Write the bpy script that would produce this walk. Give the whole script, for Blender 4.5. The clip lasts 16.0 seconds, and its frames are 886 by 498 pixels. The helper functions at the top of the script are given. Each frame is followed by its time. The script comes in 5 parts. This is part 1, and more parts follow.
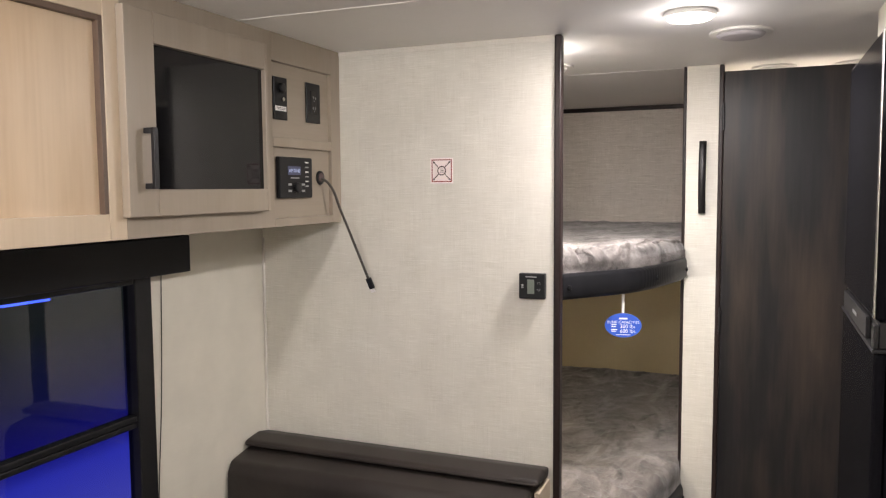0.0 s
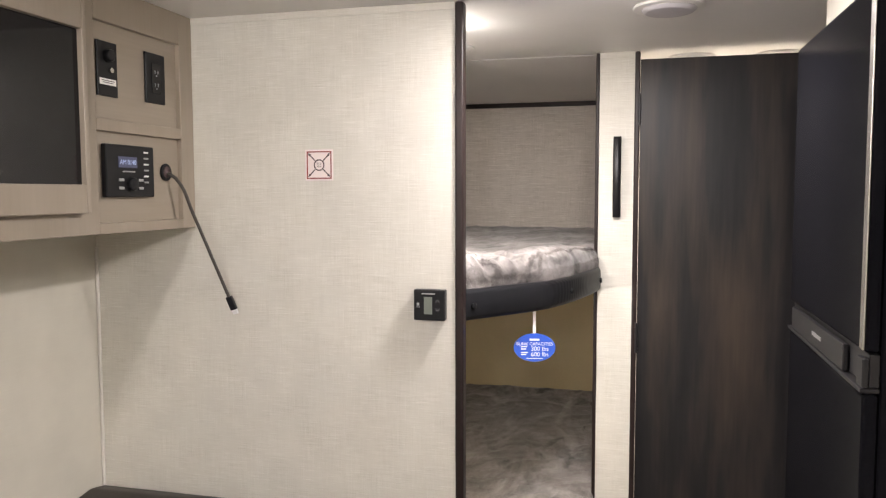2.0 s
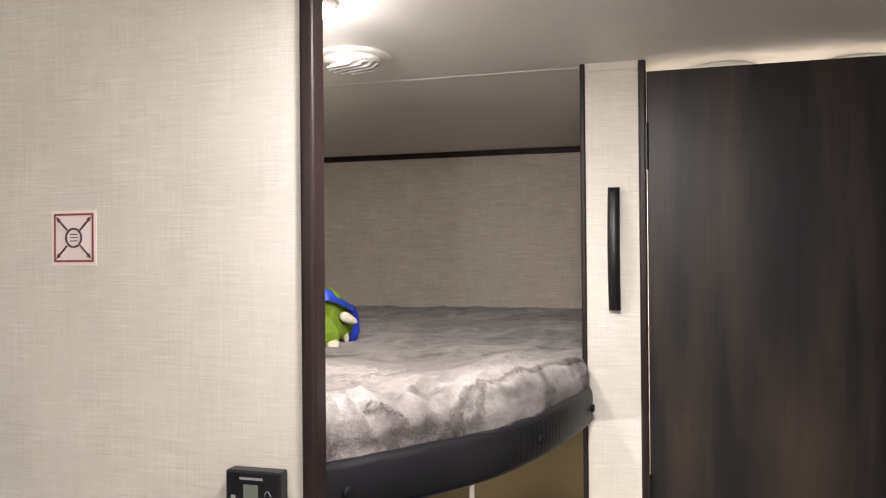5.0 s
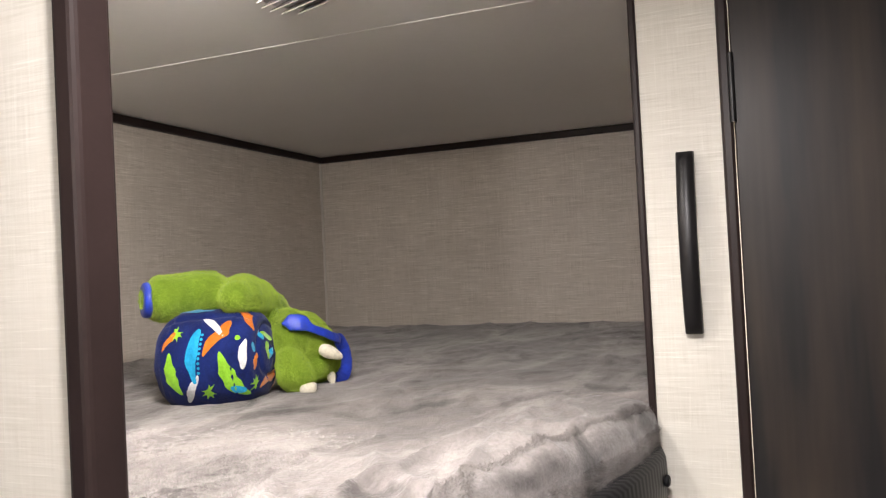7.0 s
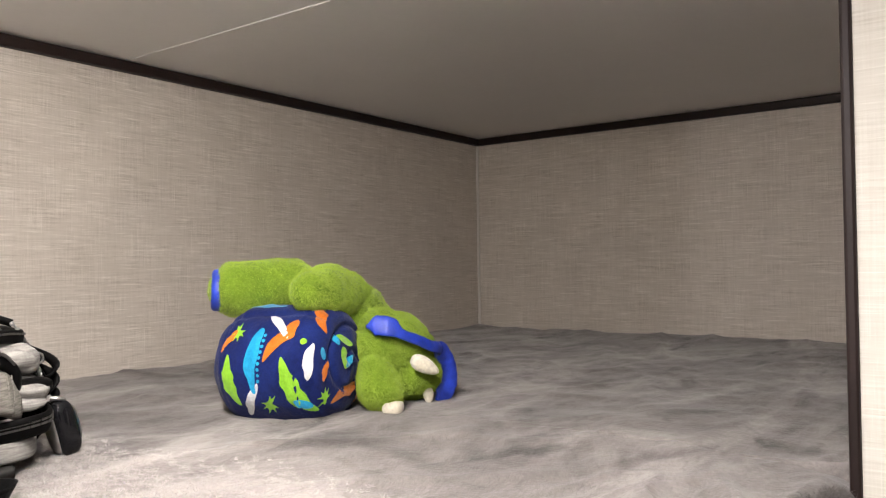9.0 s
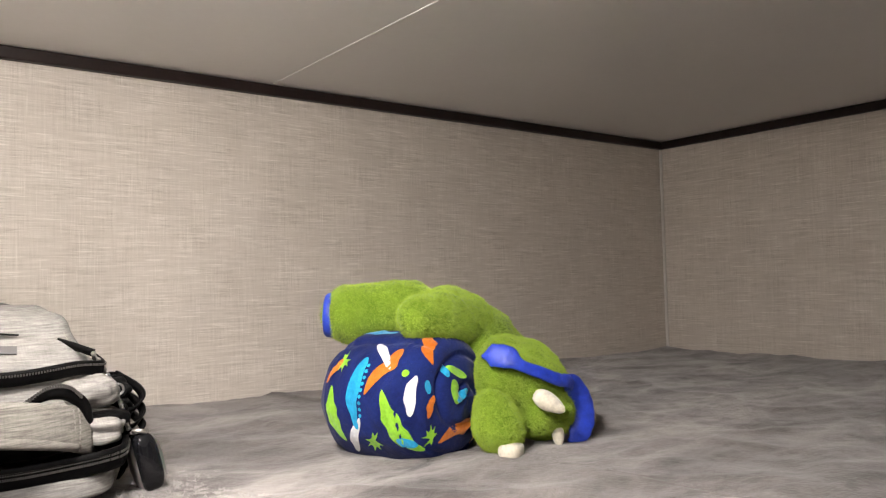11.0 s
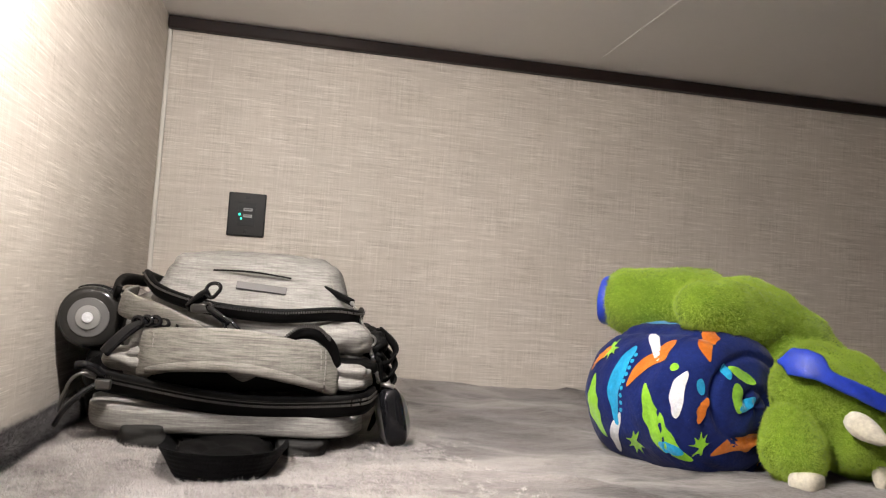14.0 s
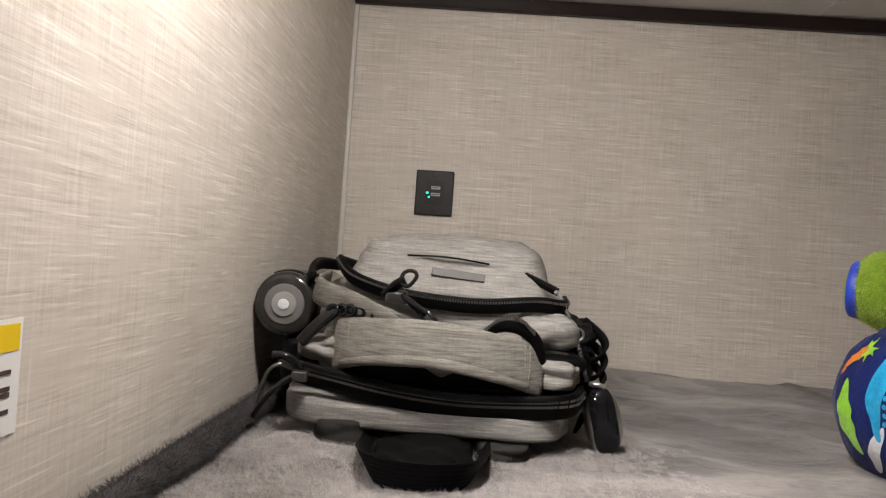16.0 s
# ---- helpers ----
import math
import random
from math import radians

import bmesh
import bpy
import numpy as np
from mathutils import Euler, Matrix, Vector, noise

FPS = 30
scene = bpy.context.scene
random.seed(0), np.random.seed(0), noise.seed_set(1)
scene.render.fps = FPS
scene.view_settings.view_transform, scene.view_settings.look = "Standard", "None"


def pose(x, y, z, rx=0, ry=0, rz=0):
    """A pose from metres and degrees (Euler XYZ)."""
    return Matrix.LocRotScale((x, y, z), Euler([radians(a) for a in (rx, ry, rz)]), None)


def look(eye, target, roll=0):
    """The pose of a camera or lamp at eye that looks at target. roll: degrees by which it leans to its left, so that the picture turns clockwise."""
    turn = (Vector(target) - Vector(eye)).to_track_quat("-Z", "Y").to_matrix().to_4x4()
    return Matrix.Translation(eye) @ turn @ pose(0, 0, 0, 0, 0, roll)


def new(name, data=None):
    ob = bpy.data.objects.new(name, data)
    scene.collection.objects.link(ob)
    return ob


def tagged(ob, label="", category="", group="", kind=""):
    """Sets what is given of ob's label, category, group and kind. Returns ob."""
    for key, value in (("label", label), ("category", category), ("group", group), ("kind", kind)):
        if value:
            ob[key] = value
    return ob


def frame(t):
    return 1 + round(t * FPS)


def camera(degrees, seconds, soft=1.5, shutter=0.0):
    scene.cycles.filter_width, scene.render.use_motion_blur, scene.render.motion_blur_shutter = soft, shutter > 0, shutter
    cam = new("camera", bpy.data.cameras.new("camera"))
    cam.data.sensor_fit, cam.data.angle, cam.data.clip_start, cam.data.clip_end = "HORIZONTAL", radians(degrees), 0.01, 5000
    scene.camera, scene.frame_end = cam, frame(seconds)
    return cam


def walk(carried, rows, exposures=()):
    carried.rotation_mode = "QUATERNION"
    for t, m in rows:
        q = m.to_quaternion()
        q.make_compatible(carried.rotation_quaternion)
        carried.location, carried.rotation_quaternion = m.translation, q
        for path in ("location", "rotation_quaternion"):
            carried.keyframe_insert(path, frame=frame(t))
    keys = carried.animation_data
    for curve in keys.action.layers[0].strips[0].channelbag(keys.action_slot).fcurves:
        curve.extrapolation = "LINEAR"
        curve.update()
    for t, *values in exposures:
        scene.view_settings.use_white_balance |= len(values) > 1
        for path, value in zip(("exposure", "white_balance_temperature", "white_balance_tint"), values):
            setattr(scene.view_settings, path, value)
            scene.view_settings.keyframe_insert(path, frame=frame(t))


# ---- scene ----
cam = camera(59.9, 16.0, 1.25)
PATH = [
    (0, -0.114, 0.282, 1.556, 85.52, 0.42, 22.29),
    (0.5, -0.136, 0.352, 1.561, 84.80, 0.73, 20.99),
    (1, -0.193, 0.468, 1.551, 84.85, 0.43, 17.78),
    (1.5, -0.239, 0.563, 1.543, 85.51, 0.37, 14.75),
    (2, -0.230, 0.655, 1.540, 85.86, 0.12, 14.32),
    (2.5, -0.216, 0.772, 1.561, 86.58, 0.14, 14.91),
    (3, -0.192, 0.876, 1.584, 87.86, 1.43, 15.92),
    (3.5, -0.185, 1.020, 1.582, 89.27, 0.90, 15.44),
    (4, -0.213, 1.200, 1.587, 89.98, -0.00, 14.68),
    (6.5, -0.224, 1.913, 1.578, 90.88, 2.37, 19.18),
    (7, -0.230, 2.026, 1.577, 91.14, 2.89, 21.41),
    (7.5, -0.239, 2.114, 1.567, 91.26, 3.06, 24.70),
    (8, -0.246, 2.193, 1.569, 91.41, 2.25, 29.17),
    (10.5, -0.243, 2.515, 1.580, 91.70, 1.04, 47.18),
    (11, -0.238, 2.536, 1.582, 92.53, 1.47, 52.33),
    (11.5, -0.241, 2.553, 1.589, 92.45, 0.66, 55.93),
    (12, -0.246, 2.573, 1.582, 92.39, 0.33, 59.57),
    (12.5, -0.229, 2.588, 1.568, 93.01, 0.02, 64.43),
    (13, -0.220, 2.628, 1.543, 94.39, -0.89, 69.22),
    (13.5, -0.229, 2.664, 1.529, 94.46, -2.27, 73.73),
    (14, -0.266, 2.671, 1.531, 93.59, -3.77, 78.72),
    (14.5, -0.298, 2.666, 1.541, 92.69, -4.92, 83.64),
    (15, -0.317, 2.660, 1.550, 92.21, -4.98, 87.18),
    (15.5, -0.335, 2.656, 1.546, 91.53, -4.82, 90.10),
    (16, -0.352, 2.648, 1.543, 90.71, -4.03, 91.68),
]
walk(cam, [(t, pose(*row)) for t, *row in PATH], [(0, 0.30), (1.5, 0.44), (4, 0.22), (7, 0.12), (11, 0.28), (12.5, 0.20), (14.3, -0.06), (15, -0.32), (16, -0.52)])

# ---- light ----
world = bpy.data.worlds.new("night")
world.use_nodes = True
world.node_tree.nodes["Background"].inputs[0].default_value = (0.02, 0.025, 0.05, 1)
world.node_tree.nodes["Background"].inputs[1].default_value = 0.3
scene.world = world


WARM = (1.0, 0.938, 0.892)


COOL = (1.0, 0.938, 0.935)


def lamp(name, kind, at, watts, size, aim=None, colour=WARM):
    """The light of a small fitting: a flat disc facing down or along aim, or a domed bulb."""
    data = bpy.data.lights.new(name, kind)
    data.energy, data.color = watts, colour
    if kind == "AREA":
        data.shape, data.size = "DISK", size
    else:
        data.shadow_soft_size = size
    ob = new(name, data)
    ob.matrix_basis = look(at, Vector(at) + Vector(aim or (0, 0, -1)))
    return ob


lamp("aisle_lamp_light", "AREA", (-0.28, 2.28, 1.955), 13.5, 0.10, None, COOL)
lamp("aisle_dome_light", "POINT", (-0.28, 2.28, 1.915), 1.2, 0.04, None, COOL)
lamp("dinette_lamp_light", "POINT", (-1.09, 0.35, 1.925), 28.0, 0.035, None, COOL)
lamp("galley_lamp_light", "POINT", (-0.25, 0.05, 1.860), 38.0, 0.06, None, COOL)
lamp("bunk_lamp_light", "AREA", (-0.74, 2.63, 1.955), 8.6, 0.07, (-0.52, 0.17, -0.83))
lamp("bunk_dome_light", "POINT", (-0.74, 2.63, 1.905), 1.3, 0.03)
lamp("low_bunk_lamp_light", "POINT", (-0.80, 2.70, 1.180), 7.0, 0.03)
lamp("bath_lamp_light", "AREA", (0.25, 3.85, 1.955), 34.0, 0.10)


# ---- materials ----
def material(name, colour, rough=0.6, metal=0.0):
    m = bpy.data.materials.new(name)
    m.use_nodes = True
    b = m.node_tree.nodes["Principled BSDF"]
    b.inputs["Base Color"].default_value = (*colour, 1)
    b.inputs["Roughness"].default_value = rough
    b.inputs["Metallic"].default_value = metal
    return m


def node(m, kind, **values):
    n = m.node_tree.nodes.new(kind)
    for key, value in values.items():
        n.inputs[key.replace("_", " ")].default_value = value
    return n


def link(m, a, out, b, inp):
    m.node_tree.links.new(a.outputs[out], b.inputs[inp])


def coords(m, scale, turn=(0, 0, 0)):
    tex = node(m, "ShaderNodeTexCoord")
    mp = node(m, "ShaderNodeMapping", Scale=scale, Rotation=turn)
    link(m, tex, "Object", mp, "Vector")
    return mp


def noise_tex(m, scale, detail=3.0, rough=0.55, grain=1.0):
    mp = coords(m, scale)
    n = node(m, "ShaderNodeTexNoise", Scale=grain, Detail=detail, Roughness=rough)
    link(m, mp, "Vector", n, "Vector")
    return n


def ramp(m, source, stops, out="Fac"):
    r = node(m, "ShaderNodeValToRGB")
    el = r.color_ramp.elements
    while len(el) < len(stops):
        el.new(0.5)
    for e, (p, c) in zip(el, stops):
        e.position, e.color = p, (*c, 1) if len(c) == 3 else c
    link(m, source, out, r, "Fac")
    return r


def mix(m, kind, fac, a, b):
    n = m.node_tree.nodes.new("ShaderNodeMix")
    n.data_type, n.blend_type = "RGBA", kind
    for socket, value in ((n.inputs[0], fac), (n.inputs[6], a), (n.inputs[7], b)):
        if isinstance(value, (int, float)):
            socket.default_value = value
        elif isinstance(value, tuple):
            socket.default_value = (*value, 1)
        else:
            m.node_tree.links.new(value, socket)
    return n.outputs[2]


def paint(m, socket):
    m.node_tree.links.new(socket, m.node_tree.nodes["Principled BSDF"].inputs["Base Color"])


def bump(m, source, strength=0.2, distance=0.002, out="Fac"):
    b = node(m, "ShaderNodeBump", Strength=strength, Distance=distance)
    m.node_tree.links.new(source.outputs[out] if hasattr(source, "outputs") else source, b.inputs["Height"])
    link(m, b, "Normal", m.node_tree.nodes["Principled BSDF"], "Normal")
    return b


def grey(v):
    return (v, v, v)


def linen(name, base, dark, light, amount=0.5, rough=0.55):
    """Printed linen-weave wallboard: fine threads both ways, stray pale slubs and broad mottling."""
    m = material(name, base, rough)
    across = noise_tex(m, (15, 15, 420), 5, 0.75)
    up = noise_tex(m, (380, 380, 13), 5, 0.7)
    patch = noise_tex(m, (9, 9, 9), 2)
    a = ramp(m, across, [(0.34, dark), (0.5, base), (0.66, light)])
    b = ramp(m, up, [(0.32, dark), (0.5, base), (0.70, light)])
    c = mix(m, "MIX", 0.36, a.outputs[0], b.outputs[0])
    clump = ramp(m, noise_tex(m, (16, 16, 24), 3, 0.6), [(0.36, grey(amount * 0.35)), (0.62, grey(min(1.0, amount * 1.35)))])
    soft = mix(m, "MIX", clump.outputs[0], base, c)
    slub = ramp(m, noise_tex(m, (17, 17, 520), 2, 0.5), [(0.60, grey(0.0)), (0.72, grey(amount * 0.65))])
    pick = ramp(m, noise_tex(m, (480, 480, 15), 2, 0.5), [(0.62, grey(0.0)), (0.74, grey(amount * 0.35))])
    pale = tuple(min(0.92, v * 1.12) for v in light)
    soft = mix(m, "MIX", slub.outputs[0], soft, pale)
    soft = mix(m, "MIX", pick.outputs[0], soft, pale)
    p = ramp(m, patch, [(0.3, grey(0.92)), (0.7, grey(1.0))])
    paint(m, mix(m, "MULTIPLY", 1.0, soft, p.outputs[0]))
    add = node(m, "ShaderNodeMath")
    link(m, across, "Fac", add, 0)
    m.node_tree.links.new(up.outputs["Fac"], add.inputs[1])
    bump(m, add, 0.12, 0.0008, "Value")
    return m


def mottled(name, colour, rough=0.6, metal=0.0, spread=0.12, size=6.0, fine=90.0, relief=0.05, depth=0.001):
    """A plain finish with broad unevenness and a fine grain."""
    m = material(name, colour, rough, metal)
    big, small = noise_tex(m, (size,) * 3, 3), noise_tex(m, (fine,) * 3, 3)
    r = ramp(m, big, [(0.3, tuple(c * (1 - spread) for c in colour)), (0.7, tuple(min(1, c * (1 + spread)) for c in colour))])
    s = ramp(m, small, [(0.3, grey(1 - spread * 0.6)), (0.7, grey(1.0))])
    paint(m, mix(m, "MULTIPLY", 1.0, r.outputs[0], s.outputs[0]))
    bump(m, small, relief, depth)
    return m


def wood(name, base, dark, light, along="z", rough=0.5, patches=0.6, fleck=0.93):
    """Printed wood grain running along one axis, with broad lighter and darker streaks."""
    m = material(name, base, rough)
    fine = {"z": (120, 120, 3), "y": (120, 3, 120), "x": (3, 120, 120)}[along]
    broad = {"z": (9, 9, 1.1), "y": (9, 1.1, 9), "x": (1.1, 9, 9)}[along]
    g, s = noise_tex(m, fine, 5, 0.6), noise_tex(m, broad, 4, 0.6)
    r = ramp(m, s, [(0.30, dark), (0.5, base), (0.72, light)])
    f = ramp(m, g, [(0.3, grey(fleck)), (0.65, grey(1.0))])
    soft = mix(m, "MIX", patches, base, r.outputs[0])
    paint(m, mix(m, "MULTIPLY", 0.8, soft, f.outputs[0]))
    bump(m, g, 0.12, 0.0006)
    return m


def glow(name, colour, strength):
    m = material(name, colour, 0.5)
    b = m.node_tree.nodes["Principled BSDF"]
    b.inputs["Emission Color"].default_value = (*colour, 1)
    b.inputs["Emission Strength"].default_value = strength
    return m


def plush(name, colour, dark, light, broad=5.0, relief=0.5, worn=0.86):
    """Short-pile fleece: nap brushed lighter and darker in strokes, with a fibre grain."""
    m = material(name, colour, 0.95)
    b = m.node_tree.nodes["Principled BSDF"]
    b.inputs["Sheen Weight"].default_value = 0.5
    b.inputs["Sheen Roughness"].default_value = 0.4
    b.inputs["Specular IOR Level"].default_value = 0.1
    stroke = noise_tex(m, (broad * 1.6, broad * 0.7, broad), 5, 0.6)
    stroke.inputs["Distortion"].default_value = 1.2
    fibre = noise_tex(m, (260, 170, 260), 3, 0.7)
    r = ramp(m, stroke, [(0.32, dark), (0.5, colour), (0.66, light)])
    f = ramp(m, fibre, [(0.3, grey(0.74)), (0.7, grey(1.0))])
    smudge = noise_tex(m, (broad * 2.2, broad * 1.1, broad * 2), 4, 0.55)
    smudge.inputs["Distortion"].default_value = 0.6
    k = ramp(m, smudge, [(0.31, grey(worn)), (0.41, grey(1.0))])
    c = mix(m, "MULTIPLY", 1.0, r.outputs[0], k.outputs[0])
    brush = noise_tex(m, (broad * 9, broad * 5, broad * 8), 4, 0.6)
    brush.inputs["Distortion"].default_value = 1.6
    h = ramp(m, brush, [(0.34, grey(0.72 + 0.28 * worn)), (0.52, grey(1.0))])
    c = mix(m, "MULTIPLY", 1.0, c, h.outputs[0])
    paint(m, mix(m, "MULTIPLY", 1.0, c, f.outputs[0]))
    bump(m, fibre, relief, 0.004)
    return m


def heather(name, dark, mid, light):
    """Slubby melange canvas: short pale and dark threads running across."""
    m = material(name, mid, 0.9)
    slub = noise_tex(m, (70, 34, 620), 3, 0.65)
    thread = noise_tex(m, (700, 240, 1100), 2, 0.6)
    warp = noise_tex(m, (50, 700, 50), 2, 0.6)
    r = ramp(m, slub, [(0.33, dark), (0.50, mid), (0.66, light)])
    f = ramp(m, thread, [(0.35, grey(0.86)), (0.62, grey(1.0))])
    w = ramp(m, warp, [(0.34, grey(0.90)), (0.52, grey(1.0))])
    c = mix(m, "MULTIPLY", 1.0, r.outputs[0], f.outputs[0])
    paint(m, mix(m, "MULTIPLY", 1.0, c, w.outputs[0]))
    bump(m, slub, 0.22, 0.0008)
    return m


LINEN = linen("cream_linen_wallboard", (0.64, 0.615, 0.545), (0.47, 0.44, 0.365), (0.80, 0.78, 0.72), 0.5)
LINEN_TAUPE = linen("taupe_linen_wallboard", (0.615, 0.555, 0.49), (0.38, 0.33, 0.27), (0.83, 0.775, 0.71), 0.78)
CEILING = mottled("white_ceiling_board", (0.80, 0.785, 0.765), 0.5, 0, 0.03, 2.0, 60.0, 0.03)
TRIM_DARK = mottled("dark_espresso_trim", (0.022, 0.014, 0.013), 0.4, 0, 0.2, 8.0, 200.0)
DARK_WOOD = wood("charcoal_wood_grain", (0.019, 0.0175, 0.018), (0.009, 0.009, 0.011), (0.050, 0.038, 0.030), "z", 0.38, 0.95, 0.82)
CABINET = wood("taupe_wood_laminate", (0.285, 0.238, 0.185), (0.24, 0.197, 0.15), (0.34, 0.29, 0.235), "z", 0.45, 0.5)
PANEL = wood("light_maple_laminate", (0.50, 0.385, 0.26), (0.41, 0.30, 0.19), (0.60, 0.48, 0.345), "z", 0.42, 0.8)
BLACK = mottled("black_plastic", (0.012, 0.012, 0.013), 0.35, 0, 0.15, 20, 300)
METAL_BLACK = mottled("black_powder_coat", (0.014, 0.013, 0.014), 0.38, 0.3, 0.15, 20, 400)
VINYL = mottled("dark_brown_vinyl", (0.030, 0.025, 0.022), 0.42, 0, 0.15, 6, 350, 0.25, 0.0006)
BLANKET = plush("grey_fleece_blanket", (0.24, 0.217, 0.207), (0.105, 0.094, 0.090), (0.40, 0.367, 0.350), 4.0, 0.5, 0.34)
TAN = mottled("tan_wallboard", (0.50, 0.41, 0.24), 0.6, 0, 0.05, 5, 80)
WHITE = mottled("white_plastic", (0.78, 0.76, 0.73), 0.35, 0, 0.03)
FLOOR = wood("grey_vinyl_floor", (0.20, 0.17, 0.14), (0.13, 0.11, 0.09), (0.28, 0.24, 0.20), "y", 0.45)
GLOSS = material("black_glass", (0.006, 0.006, 0.007), 0.06)
GLOSS.node_tree.nodes["Principled BSDF"].inputs["Specular IOR Level"].default_value = 0.35
FRIDGE = mottled("gloss_black_steel", (0.006, 0.006, 0.0075), 0.16, 0.0, 0.1, 5, 60, 0.0)


LINEN_PLAIN = linen("plain_cream_wallboard", (0.60, 0.57, 0.49), (0.55, 0.52, 0.44), (0.64, 0.61, 0.53), 0.25)
MAPLE = wood("maple_frame_laminate", (0.50, 0.41, 0.30), (0.43, 0.34, 0.24), (0.57, 0.475, 0.365), "z", 0.42, 0.5)
CABINET_Y = wood("taupe_wood_cross_grain", (0.285, 0.238, 0.185), (0.24, 0.197, 0.15), (0.34, 0.29, 0.235), "y", 0.45, 0.5)
BEAD_PALE = mottled("pale_corner_bead", (0.66, 0.63, 0.58), 0.45, 0, 0.04)
RECESS_SHADE = mottled("brown_recess_shade", (0.10, 0.065, 0.045), 0.5)
VINYL_BLACK = mottled("black_vinyl", (0.010, 0.010, 0.011), 0.5, 0, 0.15, 6, 350, 0.2, 0.0006)
GRILLE = mottled("grey_speaker_grille", (0.50, 0.48, 0.50), 0.6, 0, 0.05, 20, 900, 0.4, 0.001)
STEEL = material("bright_steel", (0.55, 0.53, 0.50), 0.25, 1.0)
BADGE = material("silver_badge", (0.6, 0.6, 0.6), 0.3, 0.8)
PAPER = mottled("white_paper", (0.78, 0.77, 0.75), 0.6, 0, 0.03)
PAPER_PINK = mottled("pinkish_paper", (0.80, 0.71, 0.68), 0.6, 0, 0.03)
INK = material("dark_ink", (0.06, 0.035, 0.035), 0.6)
RED_INK = material("dark_red_ink", (0.26, 0.05, 0.045), 0.6)
GREY_PL = material("grey_plastic_marks", (0.32, 0.32, 0.32), 0.5)
CABLE = mottled("dark_cable_jacket", (0.035, 0.028, 0.022), 0.45)
LCD = mottled("grey_green_lcd", (0.16, 0.18, 0.15), 0.3, 0, 0.04)
SCREEN = glow("radio_screen", (0.06, 0.065, 0.12), 0.14)
SCREEN_TEXT = glow("radio_digits", (0.30, 0.36, 0.55), 0.32)
LENS = glow("lamp_lens", (1.0, 0.93, 0.84), 24.0)
BLUE_GLOW = glow("blue_strip_light", (0.05, 0.10, 1.0), 6.0)
TEAL_GLOW = glow("green_indicator", (0.05, 0.9, 0.6), 1.4)
GLASS = material("window_glass", (0.9, 0.9, 0.92), 0.02)
gt, gg, gm = node(GLASS, "ShaderNodeBsdfTransparent"), node(GLASS, "ShaderNodeBsdfGlossy", Roughness=0.02), node(GLASS, "ShaderNodeMixShader", Fac=0.07)
gt.inputs["Color"].default_value = (0.55, 0.57, 0.62, 1)
link(GLASS, gt, "BSDF", gm, 1)
link(GLASS, gg, "BSDF", gm, 2)
link(GLASS, gm, "Shader", GLASS.node_tree.nodes["Material Output"], "Surface")
# Emission graded by height stands in for the blue light on the yard.
NIGHT_GLOW = material("night_yard_blue_glow", (0.0, 0.0, 0.0), 1.0)
tc = node(NIGHT_GLOW, "ShaderNodeTexCoord")
sp = node(NIGHT_GLOW, "ShaderNodeSeparateXYZ")
link(NIGHT_GLOW, tc, "Object", sp, "Vector")
mr = node(NIGHT_GLOW, "ShaderNodeMapRange")
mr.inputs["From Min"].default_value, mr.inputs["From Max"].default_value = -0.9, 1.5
link(NIGHT_GLOW, sp, "Z", mr, "Value")
nr = ramp(NIGHT_GLOW, mr, [(0.28, (0.16, 0.16, 1.0)), (0.42, (0.07, 0.08, 0.95)), (0.47, (0.010, 0.008, 0.32)), (0.60, (0.012, 0.014, 0.09)), (0.74, (0.020, 0.026, 0.024))], "Result")
link(NIGHT_GLOW, nr, "Color", NIGHT_GLOW.node_tree.nodes["Principled BSDF"], "Emission Color")
NIGHT_GLOW.node_tree.nodes["Principled BSDF"].inputs["Emission Strength"].default_value = 0.9
GREY_CLOTH = mottled("grey_ticking", (0.30, 0.29, 0.28), 0.9, 0, 0.1, 8, 300, 0.2)
LIT_FIBRE = mottled("lamplit_pale_fibre", (0.52, 0.49, 0.47), 0.9, 0, 0.25, 5, 40, 0.0)
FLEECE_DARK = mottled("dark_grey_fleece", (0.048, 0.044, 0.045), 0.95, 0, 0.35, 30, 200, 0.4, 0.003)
QUILT = mottled("black_quilted_vinyl", (0.014, 0.014, 0.016), 0.42, 0, 0.15, 8, 300)
qm = coords(QUILT, (1, 1, 1), (0, 0, radians(35)))
qw = node(QUILT, "ShaderNodeTexWave", Scale=60.0, Distortion=0.6, Detail=1.0)
link(QUILT, qm, "Vector", qw, "Vector")
bump(QUILT, qw, 0.16, 0.002)
BLUE_CARD = mottled("blue_card", (0.030, 0.10, 0.55), 0.4, 0, 0.06)
WHITE_INK = material("white_print", (0.80, 0.82, 0.85), 0.5)
PLATE_GREY = mottled("dark_grey_plate", (0.020, 0.019, 0.019), 0.4, 0, 0.1)
YELLOW = material("yellow_print", (0.80, 0.55, 0.01), 0.55)
HEATHER = heather("heather_grey_canvas", (0.155, 0.147, 0.136), (0.215, 0.206, 0.192), (0.28, 0.27, 0.252))
HEATHER_WARM = heather("heather_grey_handle", (0.105, 0.098, 0.086), (0.17, 0.160, 0.141), (0.225, 0.213, 0.190))
# Zips and straps; also stands in for shade inside the bag's hollows.
ZIP_SHADE_BLACK = mottled("black_nylon_and_shade", (0.0035, 0.0033, 0.0033), 0.55, 0, 0.2, 30, 500, 0.3, 0.001)
MESH_BLACK = mottled("black_mesh_cloth", (0.006, 0.006, 0.006), 0.5, 0, 0.3, 40, 700, 0.6, 0.001)
WEBBING = mottled("charcoal_webbing", (0.005, 0.005, 0.0053), 0.7, 0, 0.25, 20, 420, 0.5, 0.001)
